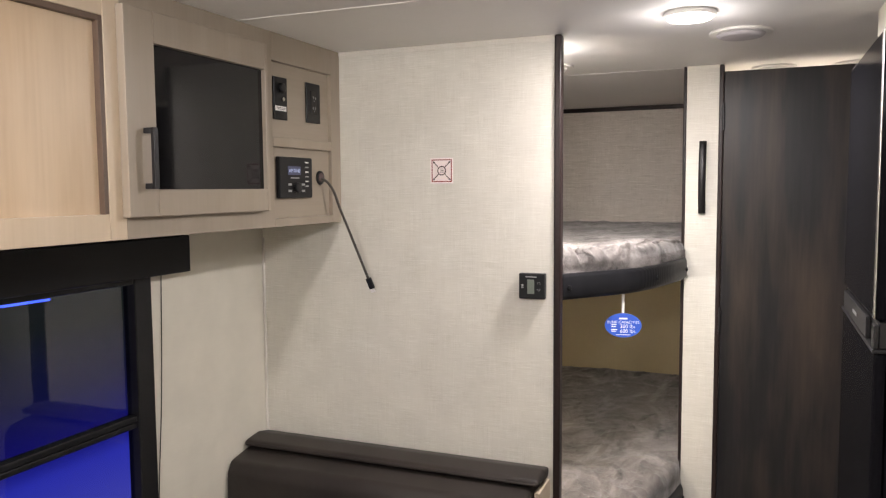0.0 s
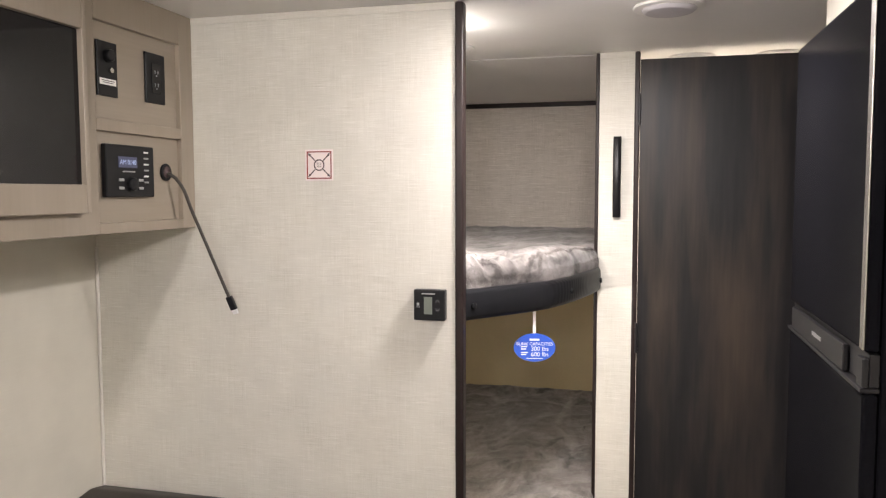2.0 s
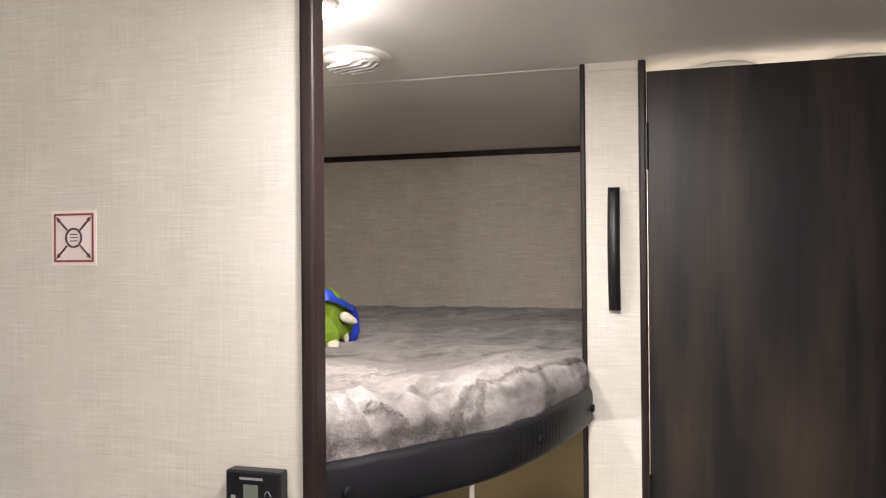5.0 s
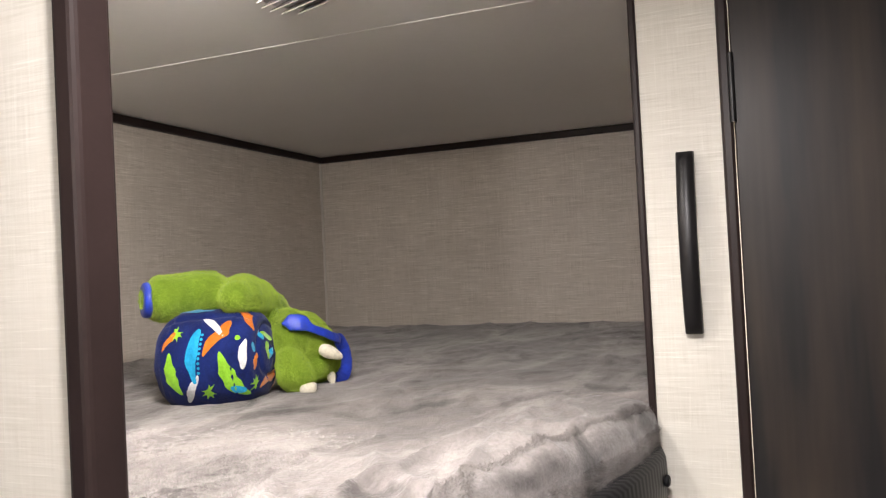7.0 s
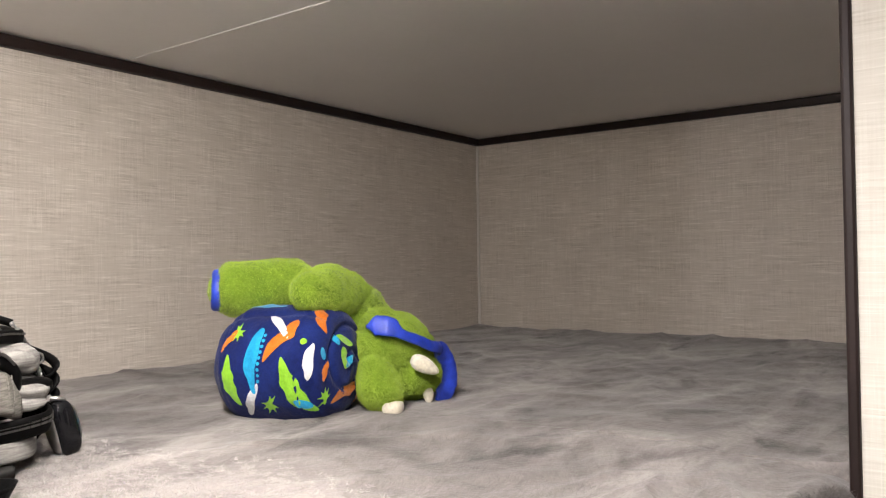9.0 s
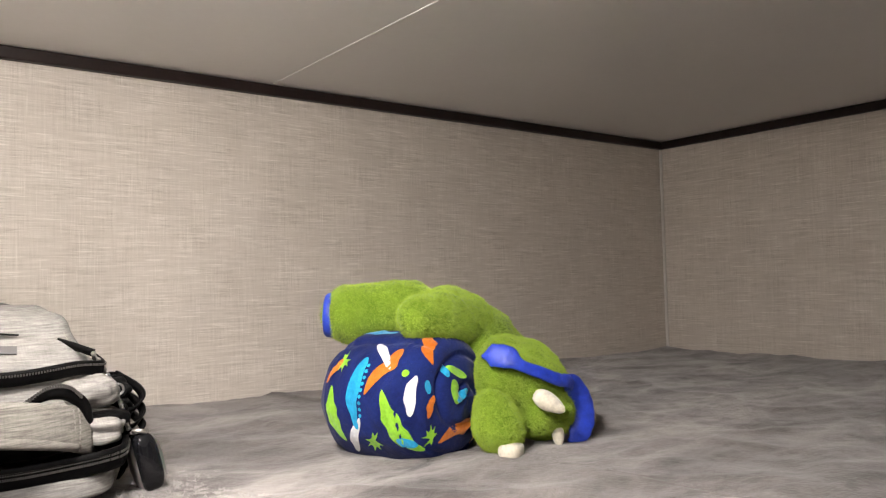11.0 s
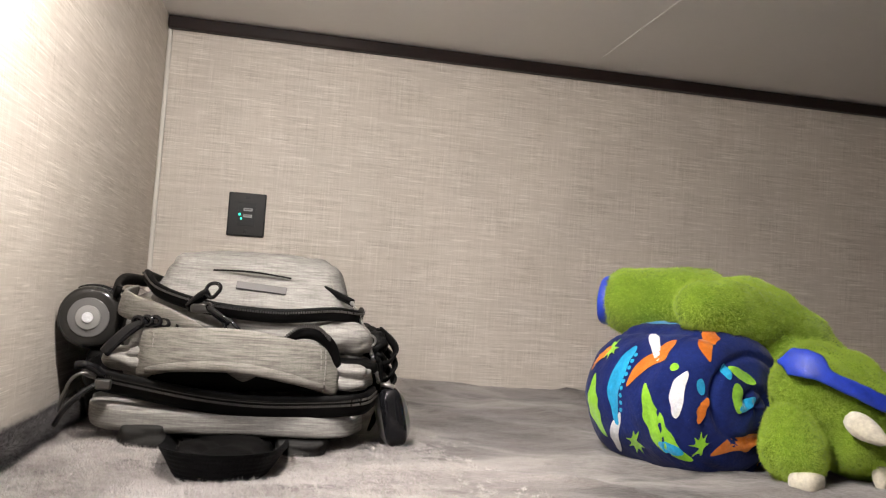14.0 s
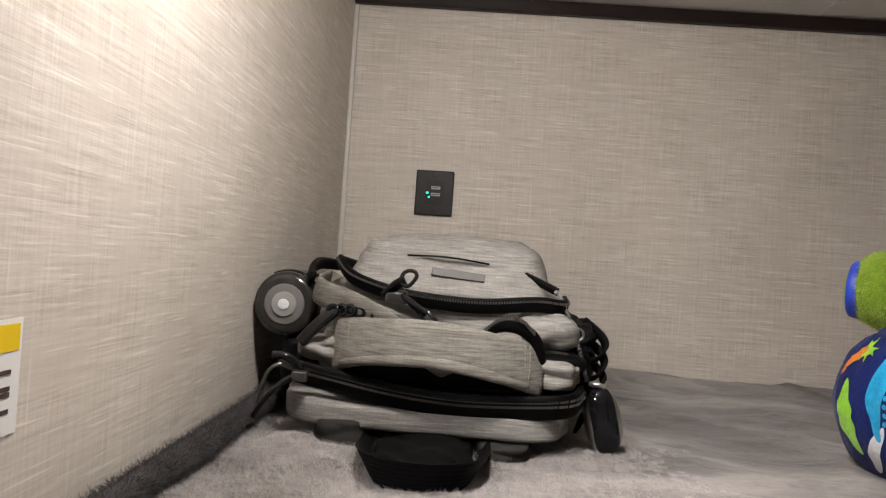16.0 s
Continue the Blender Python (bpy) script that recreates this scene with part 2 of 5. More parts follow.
WEBBING_GREY = linen("grey_webbing", (0.022, 0.021, 0.020), (0.012, 0.011, 0.011), (0.036, 0.034, 0.032), 0.7, 0.85)
GUNMETAL = material("gunmetal", (0.14, 0.135, 0.13), 0.3, 0.9)
STITCH = mottled("pale_thread", (0.26, 0.245, 0.22), 0.8)
BADGE_GREY = mottled("dark_grey_badge", (0.055, 0.05, 0.048), 0.5)
SILVER = material("satin_silver", (0.55, 0.54, 0.53), 0.28, 1.0)
BOTTLE = mottled("smoky_plastic", (0.022, 0.021, 0.020), 0.12, 0, 0.15, 20, 60, 0.0)
BOTTLE_PALE = mottled("frosted_plastic", (0.24, 0.235, 0.23), 0.35, 0, 0.08)
BOTTLE_MID = mottled("frosted_grey_plastic", (0.12, 0.117, 0.115), 0.35, 0, 0.08)
NAVY = plush("navy_fleece", (0.008, 0.018, 0.120), (0.006, 0.013, 0.09), (0.010, 0.024, 0.15), 12.0, 0.3)
SKY = plush("sky_blue_print", (0.02, 0.36, 0.66), (0.015, 0.30, 0.56), (0.03, 0.42, 0.74), 20.0, 0.3)
ORANGE = plush("orange_print", (0.62, 0.17, 0.018), (0.52, 0.13, 0.012), (0.70, 0.21, 0.025), 20.0, 0.3)
LIME = plush("lime_print", (0.27, 0.60, 0.035), (0.22, 0.50, 0.025), (0.33, 0.68, 0.05), 20.0, 0.3)
CLOUD_WHITE = plush("white_print", (0.70, 0.71, 0.74), (0.60, 0.61, 0.64), (0.78, 0.79, 0.81), 20.0, 0.3)
GREEN = plush("green_plush", (0.21, 0.33, 0.03), (0.15, 0.25, 0.02), (0.27, 0.41, 0.04), 14.0, 0.3)
GREEN_FUR = mottled("green_fur", (0.36, 0.50, 0.060), 0.85, 0, 0.18, 22, 90, 0.0)
BLUE_FELT = mottled("shiny_blue_cloth", (0.020, 0.055, 0.50), 0.4, 0, 0.3, 60, 600, 0.5, 0.001)
CREAM_FELT = plush("cream_felt", (0.70, 0.65, 0.52), (0.60, 0.55, 0.43), (0.76, 0.72, 0.60), 20.0, 0.3)

FRIDGE.node_tree.nodes["Principled BSDF"].inputs["Specular IOR Level"].default_value = 0.01
DARK_WOOD.node_tree.nodes["Principled BSDF"].inputs["Specular IOR Level"].default_value = 0.2
NAVY.node_tree.nodes["Principled BSDF"].inputs["Sheen Weight"].default_value = 0.12
BLANKET.node_tree.nodes["Principled BSDF"].inputs["Sheen Weight"].default_value = 0.3

CONNECTOR = material("bare_metal_plug", (0.80, 0.79, 0.77), 0.35, 0.0)
for m in (TRIM_DARK, ZIP_SHADE_BLACK, MESH_BLACK, WEBBING, WEBBING_GREY, BLACK, PLATE_GREY, VINYL, VINYL_BLACK, QUILT, HEATHER, HEATHER_WARM, NAVY):
    m.node_tree.nodes["Principled BSDF"].inputs["Specular IOR Level"].default_value = 0.2

for m in (ZIP_SHADE_BLACK, MESH_BLACK, WEBBING):
    m.node_tree.nodes["Principled BSDF"].inputs["Specular IOR Level"].default_value = 0.06


# ---- shape helpers ----
def put(name, bm, mat, parent=None, smooth=False):
    me = bpy.data.meshes.new(name)
    bm.normal_update()
    bm.to_mesh(me)
    bm.free()
    if smooth:
        me.polygons.foreach_set("use_smooth", [True] * len(me.polygons))
    if mat:
        me.materials.append(mat)
    ob = new(name, me)
    if parent:
        ob.parent = parent
    return ob


def add_box(bm, lo, hi, bevel=0.0, segments=2):
    r = bmesh.ops.create_cube(bm, size=1)
    size = [b - a for a, b in zip(lo, hi)]
    mid = [(a + b) / 2 for a, b in zip(lo, hi)]
    bmesh.ops.scale(bm, vec=size, verts=r["verts"])
    bmesh.ops.translate(bm, vec=mid, verts=r["verts"])
    if bevel:
        edges = list({e for v in r["verts"] for e in v.link_edges})
        bmesh.ops.bevel(bm, geom=edges, offset=bevel, segments=segments, affect="EDGES", profile=0.5, clamp_overlap=True)


def box(name, x0, x1, y0, y1, z0, z1, mat, bevel=0.0, parent=None, segments=2):
    bm = bmesh.new()
    add_box(bm, (x0, y0, z0), (x1, y1, z1), bevel, segments)
    return put(name, bm, mat, parent)


def boxes(name, parts, mat, bevel=0.0, parent=None):
    bm = bmesh.new()
    for x0, x1, y0, y1, z0, z1 in parts:
        add_box(bm, (x0, y0, z0), (x1, y1, z1), bevel)
    return put(name, bm, mat, parent)


def add_disc(bm, at, axis, radius, depth, bevel=0.0, sides=40, top=None):
    """A short cylinder centred at a point along an axis."""
    r = bmesh.ops.create_cone(bm, cap_ends=True, segments=sides, radius1=radius, radius2=top if top is not None else radius, depth=depth)
    if bevel:
        caps = [e for e in {e for v in r["verts"] for e in v.link_edges} if all(len(f.verts) > 4 for f in e.link_faces) is False and any(len(f.verts) > 4 for f in e.link_faces)]
        g = bmesh.ops.bevel(bm, geom=caps, offset=bevel, segments=3, affect="EDGES", profile=0.5)
        vs = list({v for f in g["faces"] for v in f.verts} | {v for v in r["verts"] if v.is_valid})
    else:
        vs = r["verts"]
    turn = Vector((0, 0, 1)).rotation_difference(Vector(axis)).to_matrix()
    bmesh.ops.rotate(bm, verts=vs, matrix=turn, cent=(0, 0, 0))
    bmesh.ops.translate(bm, verts=vs, vec=at)


def disc(name, at, axis, radius, depth, mat, bevel=0.0, parent=None, sides=40, top=None):
    bm = bmesh.new()
    add_disc(bm, at, axis, radius, depth, bevel, sides, top)
    return put(name, bm, mat, parent, True)


def prism(name, outline, z0, z1, mat, bevel=0.0, parent=None, smooth=False, segments=2):
    """A flat outline in plan, raised from z0 to z1."""
    bm = bmesh.new()
    f = bm.faces.new([bm.verts.new((x, y, z0)) for x, y in outline])
    if f.normal.z > 0 or (f.normal_update() or f.normal.z > 0):
        f.normal_flip()
    up = bmesh.ops.extrude_face_region(bm, geom=[f])
    bmesh.ops.translate(bm, vec=(0, 0, z1 - z0), verts=[v for v in up["geom"] if isinstance(v, bmesh.types.BMVert)])
    bmesh.ops.recalc_face_normals(bm, faces=bm.faces)
    if bevel:
        rim = [e for e in bm.edges if abs(e.verts[0].co.z - e.verts[1].co.z) < 1e-6]
        bmesh.ops.bevel(bm, geom=rim, offset=bevel, segments=segments, affect="EDGES", profile=0.5, clamp_overlap=True)
    return put(name, bm, mat, parent, smooth)


def tube(name, points, radius, mat, parent=None, cyclic=False, sides=3):
    """A round cord along a smooth line through points."""
    cu = bpy.data.curves.new(name, "CURVE")
    cu.dimensions, cu.bevel_depth, cu.bevel_resolution, cu.resolution_u = "3D", radius, sides, 6
    cu.use_fill_caps = True
    sp = cu.splines.new("BEZIER")
    sp.bezier_points.add(len(points) - 1)
    for p, co in zip(sp.bezier_points, points):
        p.co, p.handle_left_type, p.handle_right_type = co, "AUTO", "AUTO"
    sp.use_cyclic_u = cyclic
    cu.materials.append(mat)
    ob = new(name, cu)
    me = bpy.data.meshes.new_from_object(ob)
    me.name = name
    bpy.data.objects.remove(ob)
    me.polygons.foreach_set("use_smooth", [True] * len(me.polygons))
    ob = new(name, me)
    if parent:
        ob.parent = parent
    return ob


def empty(name, at=(0, 0, 0)):
    ob = new(name)
    ob.location = at
    ob.empty_display_size = 0.05
    return ob


def writing(name, text, size, at, turn, mat, parent=None, depth=0.0004, align="CENTER"):
    """Flat letters lying on a surface."""
    cu = bpy.data.curves.new(name, "FONT")
    cu.body, cu.size, cu.extrude, cu.align_x, cu.align_y = text, size, depth, align, "CENTER"
    cu.materials.append(mat)
    ob = new(name, cu)
    me = bpy.data.meshes.new_from_object(ob)
    me.name = name
    bpy.data.objects.remove(ob)
    ob = new(name, me)
    ob.matrix_basis = pose(*at, *turn)
    if parent:
        ob.parent = parent
    return ob


# ---- plan ----
XL, YB, YP, PX, HX, ZM = -1.632, 4.438, 3.161, -0.363, -0.240, 1.379
YF, YK, CX, C, PE = 2.407, 2.434, -1.331, 1.98, -0.640
XR, YN = 0.83, -1.60


# ---- setting ----
def structure(ob, label, category):
    return tagged(ob, label, category, kind="structure")


structure(box("floor", XL - 0.05, XR + 0.05, YN - 0.05, YB + 0.05, -0.05, 0.0, FLOOR), "grey wood-look vinyl floor of the trailer", "floor")
structure(box("ceiling", XL - 0.05, XR + 0.05, YN - 0.05, YB + 0.05, C, C + 0.05, CEILING), "smooth off-white ceiling board", "ceiling")
for i, y in enumerate((1.905, 3.193)):
    structure(box("ceiling_trim_%d" % (i + 1), XL + 0.019, HX - 0.03 if i else XR, y - 0.0035, y + 0.0035, C - 0.0014, C - 0.0002, CEILING), "thin white batten over a ceiling joint", "trim")

# street-side wall with the window opening
WY0, WY1, WZ0, WZ1 = 0.85, 1.885, 0.42, 1.33
structure(boxes("wall_west_front", [
    (XL - 0.05, XL, YN, WY0, 0, C), (XL - 0.05, XL, WY1, YF + 0.01, 0, C),
    (XL - 0.05, XL, WY0, WY1, 0, WZ0), (XL - 0.05, XL, WY0, WY1, WZ1, C)], LINEN_PLAIN), "pale cream vinyl-faced wall with a window", "wall")
structure(box("wall_west_rear", XL - 0.05, XL, YF + 0.0102, YB, 0, C, LINEN_TAUPE), "taupe linen-print wallboard beside the bunk", "wall")
structure(box("wall_north", XL - 0.05, XR, YB, YB + 0.05, 0, C, LINEN_TAUPE), "taupe linen-print rear wallboard", "wall")
structure(box("wall_south", XL - 0.05, XR, YN - 0.05, YN, 0, C, LINEN), "cream linen-print front wall", "wall")
structure(box("wall_east", XR, XR + 0.05, YN, YB, 0, C, LINEN), "cream linen-print side wall", "wall")
structure(box("wall_partition", XL, PE, YF, YK - 0.004, 0, C, LINEN), "cream linen-print partition in front of the bunks", "wall")
structure(box("wall_partition_rear", XL, PE, YK - 0.004, YK, 0, C, LINEN_TAUPE), "taupe linen-print back of the bunk partition", "wall")
structure(box("trim_partition_head", XL + 0.30, PE - 0.008, YF - 0.003, YF, C - 0.018, C - 0.0005, LINEN, 0.001), "cream strip along the partition's top", "trim")
structure(box("trim_partition_edge", PE - 0.008, PE + 0.012, YF - 0.004, YK + 0.004, 0, C - 0.0005, TRIM_DARK, 0.005, segments=3), "dark espresso edge trim of the partition", "trim")
# end post between bunks and bathroom door
structure(box("wall_post", PX, HX, YP, YP + 0.03, 0, C, LINEN), "cream linen-print end post beside the bunks", "wall")
structure(box("trim_post_head", PX + 0.008, HX - 0.010, YP - 0.003, YP, C - 0.018, C - 0.0005, LINEN, 0.001), "cream strip at the post's top", "trim")
structure(box("trim_post_edge", PX - 0.006, PX + 0.005, YP - 0.004, YP + 0.034, 0, C - 0.0005, TRIM_DARK, 0.003), "dark edge trim of the post", "trim")
structure(box("door_jamb", HX - 0.010, HX + 0.006, YP - 0.006, YP + 0.036, 0, C - 0.0005, TRIM_DARK, 0.004), "dark espresso door jamb", "trim")
structure(box("wall_bath", HX - 0.03, HX, YP + 0.036, YB, 0, C, LINEN_TAUPE), "taupe linen-print bathroom side wall", "wall")
structure(box("wall_bath_front", 0.372, XR, YP, YP + 0.03, 0, C, LINEN), "cream wall beside the bathroom door", "wall")
# black crown trim round the bunk and pale corner beads
structure(box("trim_crown_west", XL, XL + 0.016, YK, YB, C - 0.022, C - 0.0005, TRIM_DARK, 0.003), "dark crown strip under the bunk ceiling", "trim")
structure(box("trim_crown_north", XL + 0.0162, HX - 0.03, YB - 0.016, YB, C - 0.022, C - 0.0005, TRIM_DARK, 0.003), "dark crown strip under the bunk ceiling", "trim")
for i, (x, y, z) in enumerate(((XL + 0.0040, YB - 0.0040, C - 0.022), (XL + 0.0040, YK + 0.0040, C - 0.022), (XL + 0.0042, YF - 0.0042, 1.40))):
    structure(box("trim_corner_%d" % (i + 1), x - 0.004, x + 0.004, y - 0.004, y + 0.004, 0.5, z, BEAD_PALE, 0.003, segments=3), "pale plastic corner bead", "trim")
# lower berth lining
structure(box("wall_panel_low_north", XL + 0.004, HX - 0.03, YB - 0.004, YB - 0.0005, 0, 1.225, TAN), "tan wallboard behind the lower bunk", "wall")
structure(box("wall_panel_low_west", XL + 0.0005, XL + 0.004, YK, YB - 0.004, 0, 1.225, TAN), "tan wallboard beside the lower bunk", "wall")
structure(box("wall_panel_low_bath", HX - 0.034, HX - 0.0305, YP + 0.036, YB - 0.004, 0, 1.225, TAN), "tan wallboard beside the lower bunk", "wall")

# bathroom door
door = tagged(box("bathroom_door", HX + 0.007, 0.370, YP, YP + 0.030, 0.02, 1.955, DARK_WOOD, 0.002), "closed charcoal wood-grain bathroom door", "door")
for z in (1.80, 1.08, 0.32):
    hinge = tube("hinge", [(HX + 0.006, YP - 0.006, z - 0.048), (HX + 0.006, YP - 0.006, z), (HX + 0.006, YP - 0.006, z + 0.048)], 0.0045, METAL_BLACK, door)
    hinge["label"] = "black door hinge"
structure(box("door_stop", HX + 0.006, 0.372, YP + 0.031, YP + 0.036, 0, 0.02, TRIM_DARK), "dark door threshold", "trim")

# ---- window ----
win = structure(empty("window_1", (XL, 1.37, 0.42)), "black-framed window onto blue-lit night", "window")


def part_of(ob, thing):
    """Make ob a part of a thing whose base is an empty, keeping its place."""
    ob.parent = thing
    ob.matrix_parent_inverse = thing.matrix_basis.inverted()
    return ob


part_of(boxes("frame", [
    (XL - 0.03, XL + 0.012, WY1 - 0.062, WY1 - 0.0005, WZ0 + 0.0005, WZ1 - 0.0005), (XL - 0.03, XL + 0.012, WY0 + 0.0005, WY0 + 0.06, WZ0 + 0.0005, WZ1 - 0.0005),
    (XL - 0.03, XL + 0.012, WY0 + 0.061, WY1 - 0.063, WZ0 + 0.0005, WZ0 + 0.06), (XL - 0.03, XL + 0.012, WY0 + 0.061, WY1 - 0.063, WZ1 - 0.018, WZ1 - 0.0005)], BLACK, 0.004), win)
part_of(boxes("rail", [(XL - 0.025, XL + 0.006, WY0 + 0.061, WY1 - 0.063, 0.945, 0.962), (XL - 0.022, XL + 0.003, WY0 + 0.061, WY1 - 0.063, 0.928, 0.943)], BLACK, 0.003), win)
for z0, z1 in ((0.963, 1.311), (0.481, 0.927)):
    pane = part_of(box("pane", XL - 0.016, XL - 0.012, WY0 + 0.058, WY1 - 0.060, z0, z1, GLASS), win)
    pane.visible_shadow = False
# night outside; the awning strip's blue light is put into the backdrop's own glow
structure(box("backdrop", -3.42, -3.40, -3.0, 4.5, -2.2, 3.0, NIGHT_GLOW), "dark night yard, its blue light painted as glow", "backdrop")
part_of(tube("strip_light", [(XL - 0.056, 0.87, 1.302), (XL - 0.056, 1.3, 1.300), (XL - 0.056, 1.62, 1.297)], 0.003, BLUE_GLOW), win)

valance = tagged(box("window_valance", XL + 0.0005, XL + 0.045, 0.60, 2.003, 1.330, 1.432, VINYL_BLACK, 0.004), "black padded valance above the window", "valance")
tagged(tube("blind_cord", [(XL + 0.003, 1.931, 1.331), (XL + 0.003, 1.917, 1.0), (XL + 0.003, 1.893, 0.70), (XL + 0.003, 1.89, 0.55)], 0.0012, BLACK), "thin dark blind cord hanging beside the window", "cord")


# ---- ceiling fittings ----
def puck(at, r=0.062):
    body = tagged(disc("ceiling_light", (at[0], at[1], C - 0.006), (0, 0, 1), r, 0.0118, WHITE, 0.004), "lit round white ceiling light", "light", "ceiling lights")
    lens = disc("lens", (at[0], at[1], C - 0.0145), (0, 0, 1), r * 0.84, 0.005, LENS, 0.002, body)
    return body


for at in ((-0.28, 2.28), (-1.09, 0.35), (-0.25, 0.05), (0.25, 3.85)):
    puck(at)
puck((-0.74, 2.63), 0.045)

speaker = tagged(disc("ceiling_speaker", (-0.170, 2.575, C - 0.004), (0, 0, 1), 0.083, 0.0078, WHITE, 0.003), "white round ceiling speaker with grey grille", "speaker")
disc("grille", (-0.170, 2.575, C - 0.013), (0, 0, -1), 0.066, 0.0095, GRILLE, 0.004, speaker, top=0.055)
for k, x in enumerate((-0.075, 0.19)):
    v = tagged(disc("ceiling_vent", (x, 3.30 + 0.02 * k, C - 0.004), (0, 0, 1), 0.075, 0.0078, WHITE, 0.003), "white round bathroom ceiling vent", "vent")
    disc("rim", (x, 3.30 + 0.02 * k, C - 0.0105), (0, 0, 1), 0.062, 0.005, WHITE, 0.002, v)

register = tagged(disc("air_register", (-0.797, 2.955, C - 0.004), (0, 0, 1), 0.078, 0.0078, WHITE, 0.003, sides=48), "white round louvred air register in the ceiling", "vent")
disc("collar", (-0.797, 2.955, C - 0.012), (0, 0, -1), 0.060, 0.008, WHITE, 0.003, register, top=0.054)
disc("throat", (-0.797, 2.955, C - 0.0165), (0, 0, -1), 0.050, 0.001, GRILLE, 0, register)
for i in range(5):
    off = -0.036 + 0.018 * i
    half = math.sqrt(max(0.047 ** 2 - off ** 2, 1e-6))
    slat = box("louvre", -half, half, -0.0105, 0.0105, -0.001, 0.001, WHITE, 0.0006, register)
    slat.matrix_basis = pose(-0.797 + off * 0.34, 2.955 + off * 0.94, C - 0.022, 38, 0, -20)

# ---- refrigerator ----
fridge = tagged(box("refrigerator", 0.112, 0.76, 1.870, 2.430, 0.05, 1.838, FRIDGE, 0.006), "glossy black two-door refrigerator", "refrigerator")
up = box("freezer_door", 0.088, 0.109, 1.868, 2.432, 1.309, 1.840, FRIDGE, 0.006, fridge)
box("lower_door", 0.088, 0.109, 1.868, 2.432, 0.10, 1.247, FRIDGE, 0.006, fridge)
band = boxes("handle", [(0.084, 0.110, 1.868, 2.432, 1.249, 1.256), (0.096, 0.110, 1.870, 2.430, 1.257, 1.306), (0.086, 0.095, 1.98, 2.40, 1.257, 1.300), (0.086, 0.095, 1.868, 1.90, 1.257, 1.300)], METAL_BLACK, 0.002, fridge)
boxes("badge", [(0.0848, 0.0858, 2.13, 2.20, 1.276, 1.283)], BADGE, 0, fridge)
boxes("edge_strip", [(0.0855, 0.0878, 1.868, 1.887, 1.312, 1.836)], STEEL, 0.0008, fridge)
box("feet", 0.14, 0.74, 1.89, 2.41, 0, 0.0495, BLACK, 0, fridge)
structure(box("trim_over_fridge", 0.145, XR, 1.870, 2.452, 1.842, C - 0.0005, LINEN_PLAIN), "cream filler panel above the refrigerator", "wall")

# ---- overhead cabinet ----
cab = tagged(empty("overhead_cabinet", (XL, 1.0, 1.455)), "overhead wood cabinet with maple and taupe fronts", "cabinet")
part_of(boxes("body", [(XL + 0.0005, CX - 0.0205, -0.60, YF - 0.0005, 1.455, C - 0.0005)], CABINET), cab)
FZ0, FZ1 = 1.455, C - 0.0005
# maple end with an inset panel
part_of(boxes("face_frame", [
    (CX - 0.02, CX, -0.60, 0.86, FZ0, FZ1), (CX - 0.02, CX, 1.470, 1.515, FZ0, FZ1),
    (CX - 0.02, CX, 0.8602, 1.4698, FZ0, 1.509), (CX - 0.02, CX, 0.8602, 1.4698, 1.905, FZ1)], MAPLE, 0.0015), cab)
part_of(box("inset_panel", CX - 0.020, CX - 0.016, 0.8602, 1.4698, 1.5092, 1.9048, PANEL), cab)
# brown strips stand in for the recess's shade along the panel's side and top
part_of(boxes("recess_shade_strip", [(CX - 0.0158, CX - 0.001, 1.458, 1.4696, 1.5092, 1.9048), (CX - 0.0158, CX - 0.001, 0.8604, 1.4578, 1.893, 1.9048)], RECESS_SHADE, 0.001), cab)
# taupe end with two recessed control panels
part_of(boxes("face_frame", [
    (CX - 0.02, CX, 1.5152, 2.045, FZ0, FZ1), (CX - 0.02, CX, 2.352, YF - 0.0005, FZ0, FZ1),
    (CX - 0.02, CX, 2.0452, 2.3518, FZ0, 1.478), (CX - 0.02, CX, 2.0452, 2.3518, 1.674, 1.700), (CX - 0.02, CX, 2.0452, 2.3518, 1.904, FZ1)], CABINET, 0.0015), cab)
part_of(boxes("control_panel", [(CX - 0.020, CX - 0.012, 2.0452, 2.3518, 1.4782, 1.6738), (CX - 0.020, CX - 0.012, 2.0452, 2.3518, 1.7002, 1.9038)], CABINET_Y), cab)
# lift-up door with black glass
gdoor = part_of(boxes("glass_door", [
    (CX + 0.001, CX + 0.022, 1.502, 1.586, 1.501, 1.935), (CX + 0.001, CX + 0.022, 1.9835, 1.995, 1.501, 1.935),
    (CX + 0.001, CX + 0.022, 1.5862, 1.9833, 1.501, 1.559), (CX + 0.001, CX + 0.022, 1.5862, 1.9833, 1.868, 1.935)], CABINET, 0.002), cab)
g = box("glass", CX + 0.002, CX + 0.010, 1.5862, 1.9833, 1.5592, 1.8678, GLOSS)
g.parent = gdoor
h = boxes("handle", [(CX + 0.042, CX + 0.052, 1.545, 1.557, 1.560, 1.688), (CX + 0.0225, CX + 0.0418, 1.545, 1.557, 1.560, 1.572), (CX + 0.0225, CX + 0.0418, 1.545, 1.557, 1.676, 1.688)], METAL_BLACK, 0.0015)
h.parent, h["label"] = gdoor, "black square bar handle"

# ---- controls on the cabinet ----
FX = CX - 0.012
jack = tagged(box("antenna_plate", FX, FX + 0.005, 2.062, 2.127, 1.749, 1.865, BLACK, 0.0015), "black antenna wall plate with a knob and label", "wall plate")
disc("knob", (FX + 0.011, 2.095, 1.835), (1, 0, 0), 0.013, 0.012, BLACK, 0.003, jack)
disc("jack", (FX + 0.008, 2.103, 1.805), (1, 0, 0), 0.006, 0.006, STEEL, 0.001, jack)
